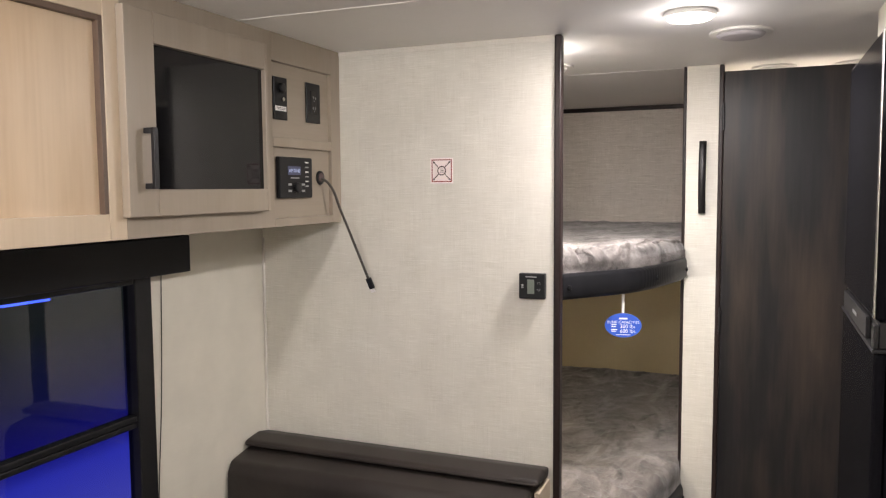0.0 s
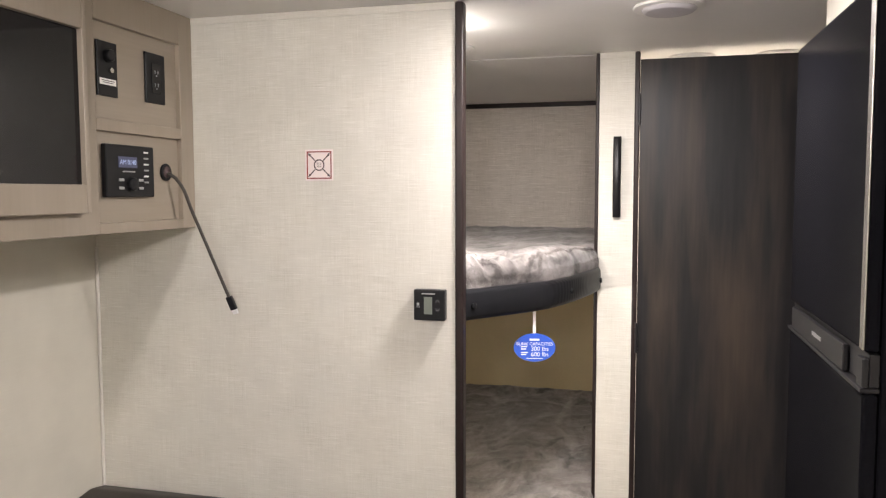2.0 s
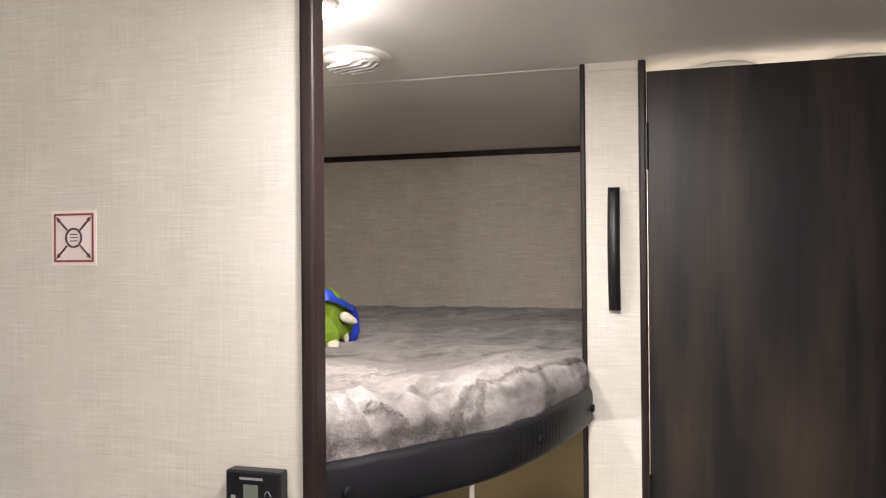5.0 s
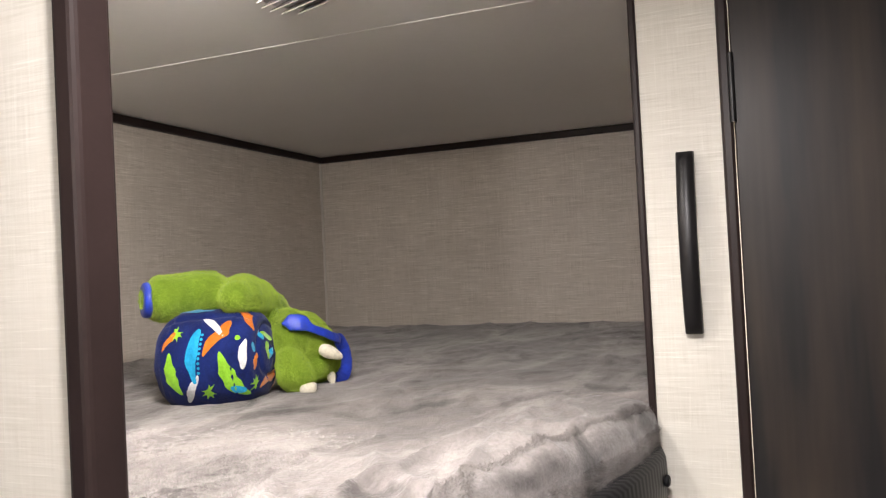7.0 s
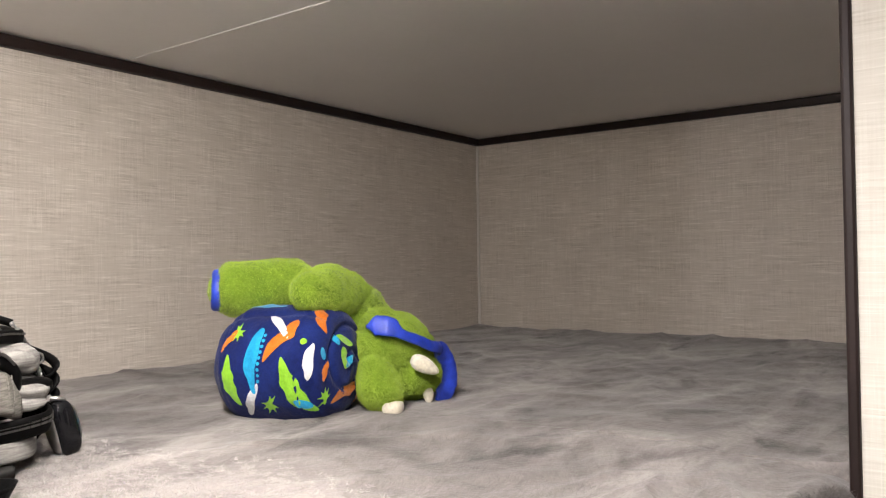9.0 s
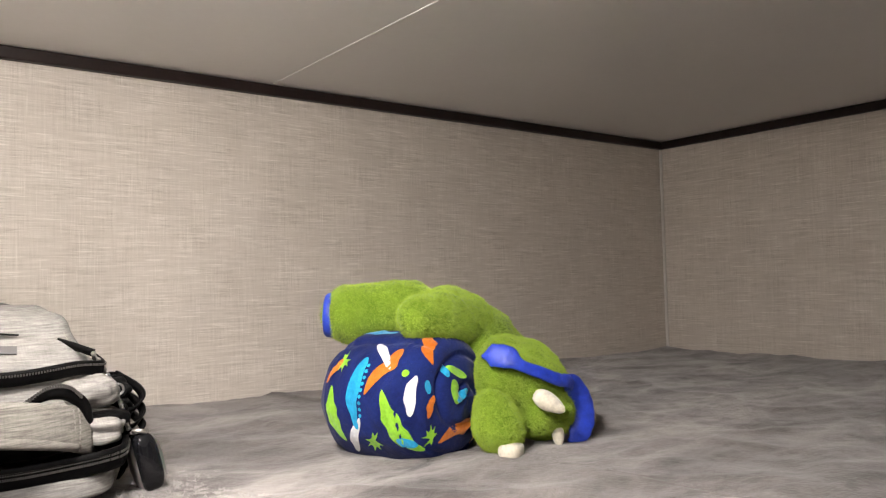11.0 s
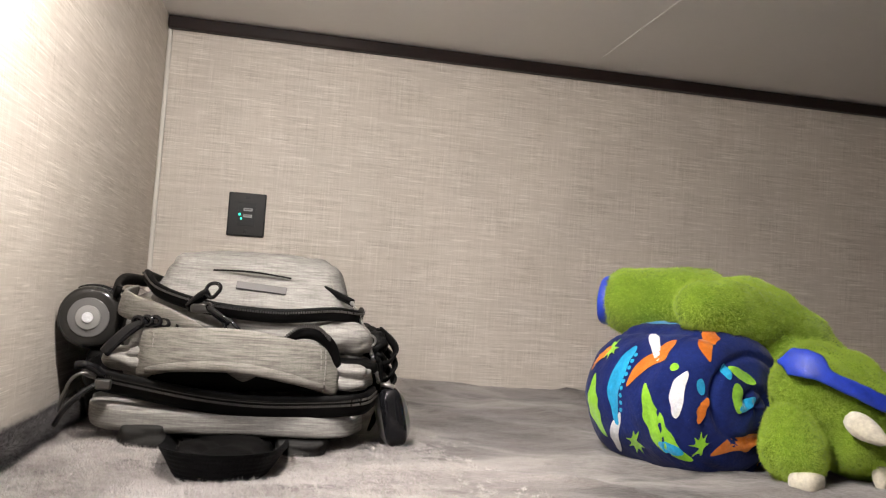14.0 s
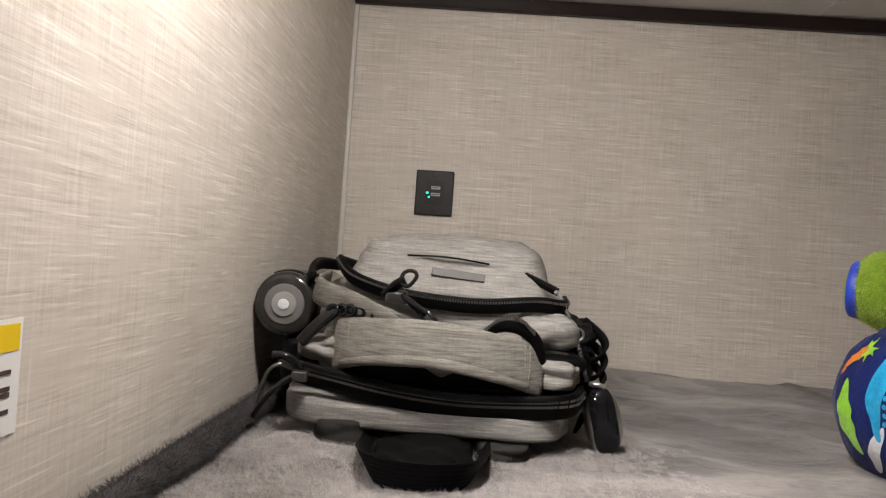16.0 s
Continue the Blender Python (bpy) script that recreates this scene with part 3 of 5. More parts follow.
box("label_strip", FX + 0.0051, FX + 0.0056, 2.068, 2.121, 1.773, 1.786, PAPER, 0, jack)
boxes("print", [(FX + 0.0057, FX + 0.0060, 2.074, 2.115, 1.781, 1.7825), (FX + 0.0057, FX + 0.0060, 2.078, 2.111, 1.777, 1.7785)], INK, 0, jack)
outlet = tagged(box("power_outlet", FX, FX + 0.006, 2.226, 2.300, 1.752, 1.868, BLACK, 0.002), "glossy black power outlet", "outlet")
box("insert", FX + 0.0061, FX + 0.008, 2.247, 2.280, 1.776, 1.844, GLOSS, 0.0008, outlet)
for z in (1.795, 1.825):
    boxes("slots", [(FX + 0.0081, FX + 0.0086, 2.257, 2.259, z - 0.004, z + 0.004), (FX + 0.0081, FX + 0.0086, 2.268, 2.270, z - 0.004, z + 0.004), (FX + 0.0081, FX + 0.0086, 2.262, 2.265, z - 0.010, z - 0.007)], GREY_PL, 0, outlet)
radio = tagged(box("radio", FX, FX + 0.014, 2.068, 2.236, 1.533, 1.648, BLACK, 0.004, segments=3), "black wall-mounted radio with lit display", "radio")
RX = FX + 0.0141
box("display", RX, RX + 0.001, 2.108, 2.172, 1.598, 1.622, SCREEN, 0, radio)
writing("display_text", "AM 0140", 0.015, (RX + 0.0012, 2.140, 1.6095), (90, 0, 90), SCREEN_TEXT, radio)
disc("knob", (RX + 0.005, 2.150, 1.562), (1, 0, 0), 0.015, 0.010, BLACK, 0.003, radio)
for y in (2.116, 2.184):
    for z in (1.571, 1.553):
        box("button", RX, RX + 0.0022, y - 0.008, y + 0.008, z - 0.003, z + 0.003, GREY_PL, 0.0008, radio)
for i in range(6):
    box("button", RX, RX + 0.002, 2.196, 2.212, 1.634 - 0.0135 * i - 0.002, 1.634 - 0.0135 * i + 0.002, PAPER if i in (0, 2, 4) else GREY_PL, 0.0006, radio)
box("badge", RX, RX + 0.0004, 2.122, 2.165, 1.588, 1.591, GREY_PL, 0, radio)
grom = tagged(disc("cable_grommet", (FX + 0.003, 2.297, 1.592), (1, 0, 0), 0.021, 0.006, BLACK, 0.002), "round black cable grommet", "grommet")
disc("opening", (FX + 0.0066, 2.297, 1.592), (1, 0, 0), 0.014, 0.001, INK, 0, grom)
cable = tagged(tube("hdmi_cable", [(FX + 0.006, 2.298, 1.590), (FX + 0.024, 2.309, 1.575), (-1.293, 2.336, 1.490), (-1.256, 2.364, 1.370), (-1.228, 2.384, 1.280)], 0.0042, CABLE), "thin dark cable hanging from the cabinet", "cable")
plug = part = boxes("plug", [(-0.0085, 0.0085, -0.0050, 0.0050, -0.036, 0.0)], BLACK, 0.002, cable)
plug.matrix_basis = pose(-1.2285, 2.384, 1.282, 12, -17, 0)
tip = boxes("connector", [(-0.007, 0.007, -0.0025, 0.0025, -0.048, -0.0362)], CONNECTOR, 0.0005, cable)
tip.matrix_basis = plug.matrix_basis.copy()

# ---- on the partition ----
sx0, sx1, sz0, sz1 = -1.025, -0.952, 1.572, 1.647
sticker = tagged(box("warning_sticker", sx0, sx1, YF - 0.0008, YF - 0.0001, sz0, sz1, PAPER_PINK), "small white sticker with a circle and four arrows", "sticker")
t = 0.0030
bm = bmesh.new()
for lo, hi in (((sx0 + 0.004, sz0 + 0.004), (sx1 - 0.004, sz0 + 0.004 + t)), ((sx0 + 0.004, sz1 - 0.004 - t), (sx1 - 0.004, sz1 - 0.004)),
               ((sx0 + 0.004, sz0 + 0.0063), (sx0 + 0.004 + t, sz1 - 0.0063)), ((sx1 - 0.004 - t, sz0 + 0.0063), (sx1 - 0.004, sz1 - 0.0063))):
    add_box(bm, (lo[0], YF - 0.0013, lo[1]), (hi[0], YF - 0.0009, hi[1]))
put("border", bm, RED_INK, sticker)
scx, scz = (sx0 + sx1) / 2, (sz0 + sz1) / 2
tube("ring", [(scx + 0.0125 * math.cos(a), YF - 0.001, scz + 0.0125 * math.sin(a)) for a in [i * math.pi / 4 for i in range(8)]], 0.0015, INK, sticker, True)
for a in (45, 135, 225, 315):
    c, s = math.cos(radians(a)), math.sin(radians(a))
    tube("arrow", [(scx + c * 0.015, YF - 0.001, scz + s * 0.015), (scx + c * 0.028, YF - 0.001, scz + s * 0.028), (scx + c * 0.036, YF - 0.001, scz + s * 0.036)], 0.0014, INK, sticker)
    bm = bmesh.new()
    vs = [bm.verts.new((scx + c * r + s * w, YF - 0.0014, scz + s * r - c * w)) for r, w in ((0.041, 0), (0.033, 0.0035), (0.033, -0.0035))]
    bm.faces.new(vs)
    put("arrowhead", bm, INK, sticker)
boxes("print", [(scx - 0.006, scx + 0.006, YF - 0.0012, YF - 0.0009, scz + d, scz + d + 0.0014) for d in (-0.005, -0.0005, 0.004)], INK, 0, sticker)

thermo = tagged(box("thermostat", -0.744, -0.668, YF - 0.022, YF - 0.0003, 1.241, 1.314, BLACK, 0.003, segments=3), "small square black thermostat with grey display", "thermostat")
TY = YF - 0.0222
box("display", -0.7185, -0.6985, TY - 0.0004, TY, 1.256, 1.297, LCD, 0, thermo)
box("badge", -0.724, -0.692, TY - 0.0003, TY, 1.303, 1.306, GREY_PL, 0, thermo)
for z, up_ in ((1.287, 1), (1.268, -1)):
    tube("arrow_mark", [(-0.690, TY, z - 0.003 * up_), (-0.6855, TY, z + 0.003 * up_), (-0.681, TY, z - 0.003 * up_)], 0.0004, GREY_PL, thermo)
boxes("lamp_mark", [(-0.736, -0.730, TY - 0.0003, TY, 1.276, 1.283), (-0.737, -0.729, TY - 0.0003, TY, 1.272, 1.2735)], GREY_PL, 0, thermo)

# grab handle on the post
bm = bmesh.new()
prev = None
for i in range(25):
    u = i / 24
    z = 1.463 + 0.254 * u
    y = YP - 0.004 - 0.030 * math.sin(math.pi * u) ** 0.8
    thick = 0.005 + 0.006 * (abs(u - 0.5) * 2) ** 3
    ring = [bm.verts.new((x, y + dy, z)) for x, dy in ((-0.313, 0), (-0.311, -thick), (-0.290, -thick), (-0.288, 0), (-0.290, 0.003), (-0.311, 0.003))]
    if prev:
        for a in range(6):
            bm.faces.new((prev[a], prev[(a + 1) % 6], ring[(a + 1) % 6], ring[a]))
    else:
        bm.faces.new(ring[::-1])
    prev = ring
bm.faces.new(prev)
bmesh.ops.recalc_face_normals(bm, faces=bm.faces)
tagged(put("grab_handle", bm, METAL_BLACK, None, True), "bowed black metal grab handle on the post", "handle")

# ---- dinette bench ----
bench = tagged(empty("dinette_bench", (-1.1, YF - 0.2, 0)), "dark brown vinyl dinette bench against the partition", "bench")


def soft_bar(name, x0, x1, section, mat, parent):
    """A padded bar along x with a rounded section of (y, z) corners."""
    bm = bmesh.new()
    f = bm.faces.new([bm.verts.new((x0, y, z)) for y, z in section])
    up = bmesh.ops.extrude_face_region(bm, geom=[f])
    bmesh.ops.translate(bm, vec=(x1 - x0, 0, 0), verts=[v for v in up["geom"] if isinstance(v, bmesh.types.BMVert)])
    bmesh.ops.recalc_face_normals(bm, faces=bm.faces)
    bmesh.ops.bevel(bm, geom=bm.edges[:], offset=0.012, segments=3, affect="EDGES", profile=0.5, clamp_overlap=True)
    return part_of(put(name, bm, mat, None, True), parent)


soft_bar("top_roll", XL + 0.002, -0.656, [(YF - 0.002, 0.752), (YF - 0.060, 0.764), (YF - 0.128, 0.755), (YF - 0.138, 0.738), (YF - 0.02, 0.722)], VINYL, bench)
soft_bar("back_cushion", XL + 0.002, -0.676, [(YF - 0.02, 0.732), (YF - 0.13, 0.728), (YF - 0.205, 0.714), (YF - 0.225, 0.68), (YF - 0.235, 0.40), (YF - 0.02, 0.40)], VINYL, bench)
soft_bar("seat_cushion", XL + 0.002, -0.676, [(YF - 0.02, 0.44), (YF - 0.60, 0.44), (YF - 0.62, 0.34), (YF - 0.02, 0.34)], VINYL, bench)
part_of(box("base", XL + 0.002, -0.672, YF - 0.58, YF - 0.002, 0, 0.338, CABINET), bench)
part_of(box("end_panel", -0.6715, -0.655, YF - 0.115, YF - 0.001, 0, 0.715, MAPLE, 0.002), bench)


# ---- bunks ----
EDGE = [(2.440, -0.668), (2.480, -0.645), (2.585, -0.558), (2.700, -0.474), (2.800, -0.436), (2.900, -0.406), (3.020, -0.378), (3.150, -0.356)]


def front_edge(y):
    """The bunk's rounded front edge: x at a given y."""
    if y >= EDGE[-1][0]:
        return EDGE[-1][1] if y < YP + 0.034 else HX - 0.033
    for (y0, x0), (y1, x1) in zip(EDGE, EDGE[1:]):
        if y <= y1:
            u = max(0.0, (y - y0) / (y1 - y0))
            return x0 + (x1 - x0) * u
    return EDGE[-1][1]


def smooth_edge(y):
    return sum(front_edge(min(y + d, YP)) for d in (-0.05, -0.025, 0, 0.025, 0.05)) / 5 if y < YP + 0.034 else front_edge(y)


def fnoise(x, y, z=0.0):
    return noise.noise((x, y, z))


FOLD_A = [(-0.468, 2.40), (-0.480, 2.60), (-0.488, 2.735), (-0.450, 2.845), (-0.420, 2.952), (-0.380, 3.10), (-0.352, 3.25)]
FOLD_B = [(-0.80, 2.45), (-0.685, 2.508), (-0.556, 2.574), (-0.523, 2.607), (-0.489, 2.735)]


def off_line(x, y, line):
    """Signed distance from a line in plan; positive to its right."""
    best, side = 9.0, 1.0
    p = Vector((x, y))
    for a, b in zip(line, line[1:]):
        a, b = Vector(a), Vector(b)
        d = b - a
        u = max(0.0, min(1.0, (p - a).dot(d) / d.length_squared))
        q = p - (a + d * u)
        if q.length < best:
            best, side = q.length, 1.0 if d.x * (p.y - a.y) - d.y * (p.x - a.x) < 0 else -1.0
    return best * side


def step(u):
    u = max(0.0, min(1.0, u))
    return u * u * (3 - 2 * u)


def blanket(name, top, hem, folds, seed, mat):
    """A fleece blanket over a mattress with a rounded front: nap lumps, wrinkles, tucked folds and a dropped front."""
    bm = bmesh.new()
    ny, nx, nd = 300, 230, 14
    grid = []
    for j in range(ny + 1):
        v = j / ny
        y = YK + 0.003 + (YB - 0.007 - YK) * (v ** 1.35)
        xe = smooth_edge(y)
        row = []
        r = 0.034
        for i in range(nx + 1):
            u = 1 - (1 - i / nx) ** 1.5
            x = XL + 0.004 + (xe - r - XL - 0.004) * u
            far = step((y - 3.2) / 0.6)
            z = top - 0.012 + (0.008 - 0.005 * far) * fnoise(x * 3.1, y * 2.6, seed) + (0.0056 - 0.0036 * far) * fnoise(x * 9, y * 7, seed + 4)
            z += 0.0024 * fnoise(x * 30, y * 22, seed + 9) + 0.0012 * fnoise(x * 70, y * 60, seed + 11)
            near = step((x - xe + 0.34) / 0.30) * step((3.3 - y) / 0.5)
            ridge = 1 - abs(fnoise(x * 11 + 2 * y, y * 6 - x * 3, seed + 2)) * 2.0
            z += near * 0.015 * max(0, ridge) ** 3
            ripple = 1 - abs(fnoise(x * 24 + 6 * y, y * 14 - x * 8, seed + 5)) * 2.0
            z += near * 0.005 * max(0, ripple) ** 3
            crease = 1 - abs(fnoise(x * 5 - 1.5 * y, y * 4 + x, seed + 3)) * 2.2
            z += 0.005 * max(0, crease) ** 4
            if folds:
                a, b = off_line(x, y, FOLD_A), off_line(x, y, FOLD_B)
                z += 0.015 * step((a + 0.003) / 0.007) * math.exp(-max(a, 0) * 9)
                z -= 0.014 * math.exp(-(b / 0.007) ** 2) * step((2.76 - y) / 0.05)
                z += 0.010 * step((b + 0.002) / 0.010) * math.exp(-max(b, 0) * 14) * step((2.76 - y) / 0.05)
            z += 0.008 * step(1 - (x - XL) / 0.10) + 0.006 * step(1 - (YB - y) / 0.12)
            row.append(bm.verts.new((x, y, z)))
        drop = row[-1].co.z
        for k in range(1, nd + 1):
            w = k / nd
            a = min(1.0, w / 0.55) * math.pi / 2
            bulge = 0.006 * fnoise(y * 9, w * 3, seed + 6) + 0.004 * fnoise(y * 26, w * 5, seed + 7)
            x = xe - r + (r + bulge * min(1, w * 2)) * math.sin(a)
            z = drop - r * (1 - math.cos(a)) if w <= 0.55 else (drop - r) + (hem - drop + r) * (w - 0.55) / 0.45
            z += 0.003 * fnoise(y * 18, w * 2, seed + 8)
            row.append(bm.verts.new((x, y, z)))
        grid.append(row)
    for a, b in zip(grid, grid[1:]):
        for i in range(len(a) - 1):
            bm.faces.new((a[i], a[i + 1], b[i + 1], b[i]))
    bmesh.ops.recalc_face_normals(bm, faces=bm.faces)
    if sum(f.normal.z for f in bm.faces) < 0:
        bmesh.ops.reverse_faces(bm, faces=bm.faces)
    return put(name, bm, mat, None, True)


def pile(name, source, count, length, width, lean, mat, parent, keep=None, seed=1, comb=None):
    """Short fibres standing on a mesh, as one mesh of thin blades."""
    rng = np.random.default_rng(seed)
    me = source.data
    me.calc_loop_triangles()
    n = len(me.loop_triangles)
    tri = np.empty(n * 3, dtype=np.int32)
    me.loop_triangles.foreach_get("vertices", tri)
    co = np.empty(len(me.vertices) * 3)
    me.vertices.foreach_get("co", co)
    co, tri = co.reshape(-1, 3), tri.reshape(-1, 3)
    a, b, c = co[tri[:, 0]], co[tri[:, 1]], co[tri[:, 2]]
    if keep:
        ok = keep((a + b + c) / 3)
        a, b, c = a[ok], b[ok], c[ok]
    nrm = np.cross(b - a, c - a)
    area = np.linalg.norm(nrm, axis=1)
    pick = rng.choice(len(a), count, p=area / area.sum())
    u, v = rng.random(count), rng.random(count)
    flip = u + v > 1
    u[flip], v[flip] = 1 - u[flip], 1 - v[flip]
    p = a[pick] + (b - a)[pick] * u[:, None] + (c - a)[pick] * v[:, None]
    nn = nrm[pick] / area[pick][:, None]
    jitter = rng.normal(size=(count, 3)) * lean
    if comb is not None:
        jitter += np.array(comb)
    d = nn + jitter
    d /= np.linalg.norm(d, axis=1)[:, None]
    side = np.cross(d, rng.normal(size=(count, 3)))
    side /= np.linalg.norm(side, axis=1)[:, None]
    ln = length * (0.6 + 0.8 * rng.random(count))[:, None]
    base = p - nn * 0.0006
    verts = np.stack([base - side * width / 2, base + side * width / 2, base + d * ln], axis=1).reshape(-1, 3)
    out = bpy.data.meshes.new(name)
    out.from_pydata(verts.tolist(), [], np.arange(count * 3).reshape(-1, 3).tolist())
    out.materials.append(mat)
    ob = new(name, out)
    ob.parent = parent
    ob["kind"] = "stuff"
    return ob


def outline(inset, y0=YK + 0.004, y1=YP + 0.03, steps=30):
    ys = [y0 + (y1 - y0) * i / steps for i in range(steps + 1)]
    return [(smooth_edge(min(y, YP)) - inset, y) for y in ys]


def bunk(group, top, pad0, pad1, hem, folds, seed):
    b = tagged(empty("bunk", (-1.0, 3.4, pad0)), "bunk bed with grey fleece blanket and padded black edge", "bunk bed", group)
    edge = outline(0.030)
    deck = [(XL + 0.006, YK + 0.004)] + edge + [(HX - 0.036, YP + 0.038), (HX - 0.036, YB - 0.006), (XL + 0.006, YB - 0.006)]
    part_of(prism("platform", deck, pad0 + 0.012, pad0 + 0.045, TAN), b)
    matt = [(x - 0.012, y) for x, y in edge]
    part_of(prism("mattress", [(XL + 0.008, YK + 0.006)] + matt + [(HX - 0.04, YP + 0.042), (HX - 0.04, YB - 0.01), (XL + 0.008, YB - 0.01)], pad0 + 0.046, top - 0.040, GREY_CLOTH), b)
    # padded edge board following the rounded front
    bm = bmesh.new()
    prev, n = None, 90
    y0, y1 = YK + 0.010, YP + 0.002
    pts = [(smooth_edge(y0 + (y1 - y0) * i / n), y0 + (y1 - y0) * i / n) for i in range(n + 1)]
    h = pad1 - pad0
    prof = [(-0.024, 0.0), (0.002, 0.0), (0.009, 0.004), (0.013, 0.012), (0.014, h * 0.5), (0.013, h - 0.012), (0.009, h - 0.004), (0.002, h), (-0.024, h)]
    for i, (x, y) in enumerate(pts):
        xa, ya = pts[max(0, i - 2)]
        xb, yb = pts[min(n, i + 2)]
        t = Vector((xb - xa, yb - ya)).normalized()
        nrm = Vector((t.y, -t.x))
        close = 1 - 0.75 * step((i - n + 3) / 3)
        ring = [bm.verts.new((x + nrm.x * (o if o < 0 else o * close), y + nrm.y * (o if o < 0 else o * close), pad0 + z)) for o, z in prof]
        if prev:
            for k in range(len(prof)):
                m = (k + 1) % len(prof)
                bm.faces.new((prev[k], prev[m], ring[m], ring[k]))
        else:
            bm.faces.new(ring[::-1])
        prev = ring
    bm.faces.new(prev)
    bmesh.ops.recalc_face_normals(bm, faces=bm.faces)
    pad = part_of(put("edge_pad", bm, QUILT, None, True), b)
    pad["label"] = "black quilted padded edge board"
    for f in (0.075, 0.55, 0.955):
        i = int(f * n)
        x, y = pts[i]
        xa, ya = pts[max(0, i - 2)]
        xb, yb = pts[min(n, i + 2)]
        t = Vector((xb - xa, yb - ya)).normalized()
        part_of(disc("button", (x + t.y * 0.0165, y - t.x * 0.0165, pad0 + h * 0.47), (t.y, -t.x, 0), 0.0085, 0.007, VINYL_BLACK, 0.003, sides=16), b)
    cover = part_of(blanket("blanket", top, hem, folds, seed, BLANKET), b)
    cover["label"] = "rumpled grey fleece blanket"
    return b, cover


upper, cover = bunk("bunks", ZM, 1.228, 1.306, 1.300, True, 1.0)
lower, cover_low = bunk("bunks", 0.575, 0.395, 0.470, 0.462, True, 14.0)
clump = np.random.default_rng(21)
# fluffed nap, its colour paler than the fleece to carry the bunk lamp's light
nap = pile("nap", cover, 170000, 0.0046, 0.00042, 1.5, LIT_FIBRE, None, lambda m: clump.random(len(m)) < np.clip((m[:, 0] + 1.16) / 0.06, 0, 1) * np.clip((2.90 - m[:, 1]) / 0.30, 0, 1) * np.clip((-0.62 - m[:, 0]) / 0.15, 0, 1) * np.array([step(0.7 + 1.5 * fnoise(x * 9, y * 7, 3.0)) for x, y, z in m]), 3)
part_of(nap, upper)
hem_fringe = pile("hem_fringe", cover, 14000, 0.007, 0.0006, 0.7, BLANKET, None, lambda m: (m[:, 2] < 1.335) & (m[:, 1] < 3.17), 4)
part_of(hem_fringe, upper)
fold_fringe = pile("fold_fringe", cover, 9000, 0.007, 0.0007, 0.8, BLANKET, None, lambda m: np.array([x > -0.62 and 2.5 < y < 3.15 and min(abs(off_line(x, y, FOLD_A)), abs(off_line(x, y, FOLD_B))) < 0.005 for x, y, z in m]), 5)
part_of(fold_fringe, upper)
structure(box("wall_lower_front", XL + 0.01, -0.70, YK + 0.05, YP, 0, 0.36, TAN), "tan panel under the lower bunk", "wall")

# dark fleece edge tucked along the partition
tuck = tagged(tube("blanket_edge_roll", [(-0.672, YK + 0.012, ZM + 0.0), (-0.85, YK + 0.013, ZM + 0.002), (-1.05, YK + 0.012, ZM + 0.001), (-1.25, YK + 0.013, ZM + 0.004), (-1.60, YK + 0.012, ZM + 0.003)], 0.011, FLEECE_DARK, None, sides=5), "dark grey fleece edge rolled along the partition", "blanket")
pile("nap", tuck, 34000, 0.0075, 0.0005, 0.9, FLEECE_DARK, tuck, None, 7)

low_lamp = tagged(disc("bunk_light", (-0.80, 2.70, 1.232), (0, 0, 1), 0.04, 0.014, WHITE, 0.004), "lit round white light under the upper bunk", "light", "ceiling lights")
disc("lens", (-0.80, 2.70, 1.2225), (0, 0, 1), 0.033, 0.004, LENS, 0.001, low_lamp)

# hanging capacity tag
tag = tagged(empty("capacity_tag", (-0.497, 2.69, 1.125)), "oval blue card tag hanging under the bunk", "tag")
bm = bmesh.new()
r = bmesh.ops.create_cone(bm, cap_ends=True, segments=48, radius1=1, radius2=1, depth=1)
bmesh.ops.scale(bm, vec=(0.056, 0.0385, 0.0008), verts=bm.verts)
card = part_of(put("card", bm, BLUE_CARD), tag)
TAGPOSE = pose(-0.497, 2.69, 1.127, 90, 0, 12)
card.matrix_basis = TAGPOSE


def on_tag(text, size, x, y, align="CENTER"):
    w = writing("print", text, size, (0, 0, 0), (0, 0, 0), WHITE_INK, None, 0.0002, align)
    part_of(w, tag)
    w.matrix_basis = TAGPOSE @ pose(x, y, 0.0008)


on_tag("BUNK CAPACITIES", 0.0118, 0, 0.0095)
on_tag("300 lbs", 0.0165, 0.014, -0.0035)
on_tag("600 lbs", 0.0165, 0.014, -0.0185)
bars = [(-0.036, -0.020, 0.0025), (-0.036, -0.022, -0.004), (-0.036, -0.018, -0.0135), (-0.036, -0.022, -0.019)]
for i, (x0, x1, y) in enumerate(bars):
    o = part_of(box("print", x0, x1, y - 0.0014, y + 0.0014, 0.0004, 0.0008, WHITE_INK), tag)
    o.matrix_basis = TAGPOSE
for x, y0, y1 in ((0.013, 0.019, 0.024), (0.022, -0.0305, -0.0285)):
    o = part_of(box("mark", -x, x, y0, y1, 0.0004, 0.0008, WHITE_INK), tag)
    o.matrix_basis = TAGPOSE
part_of(box("strap", -0.502, -0.494, 2.691, 2.692, 1.162, 1.242, PAPER), tag)

# ---- things on the bunk walls ----
usb = tagged(box("usb_outlet", XL + 0.0003, XL + 0.006, 2.557, 2.620, 1.613, 1.688, PLATE_GREY, 0.002), "dark grey wall plate with glowing USB ports", "outlet")
box("insert", XL + 0.0061, XL + 0.0072, 2.574, 2.603, 1.631, 1.671, BLACK, 0.0004, usb)
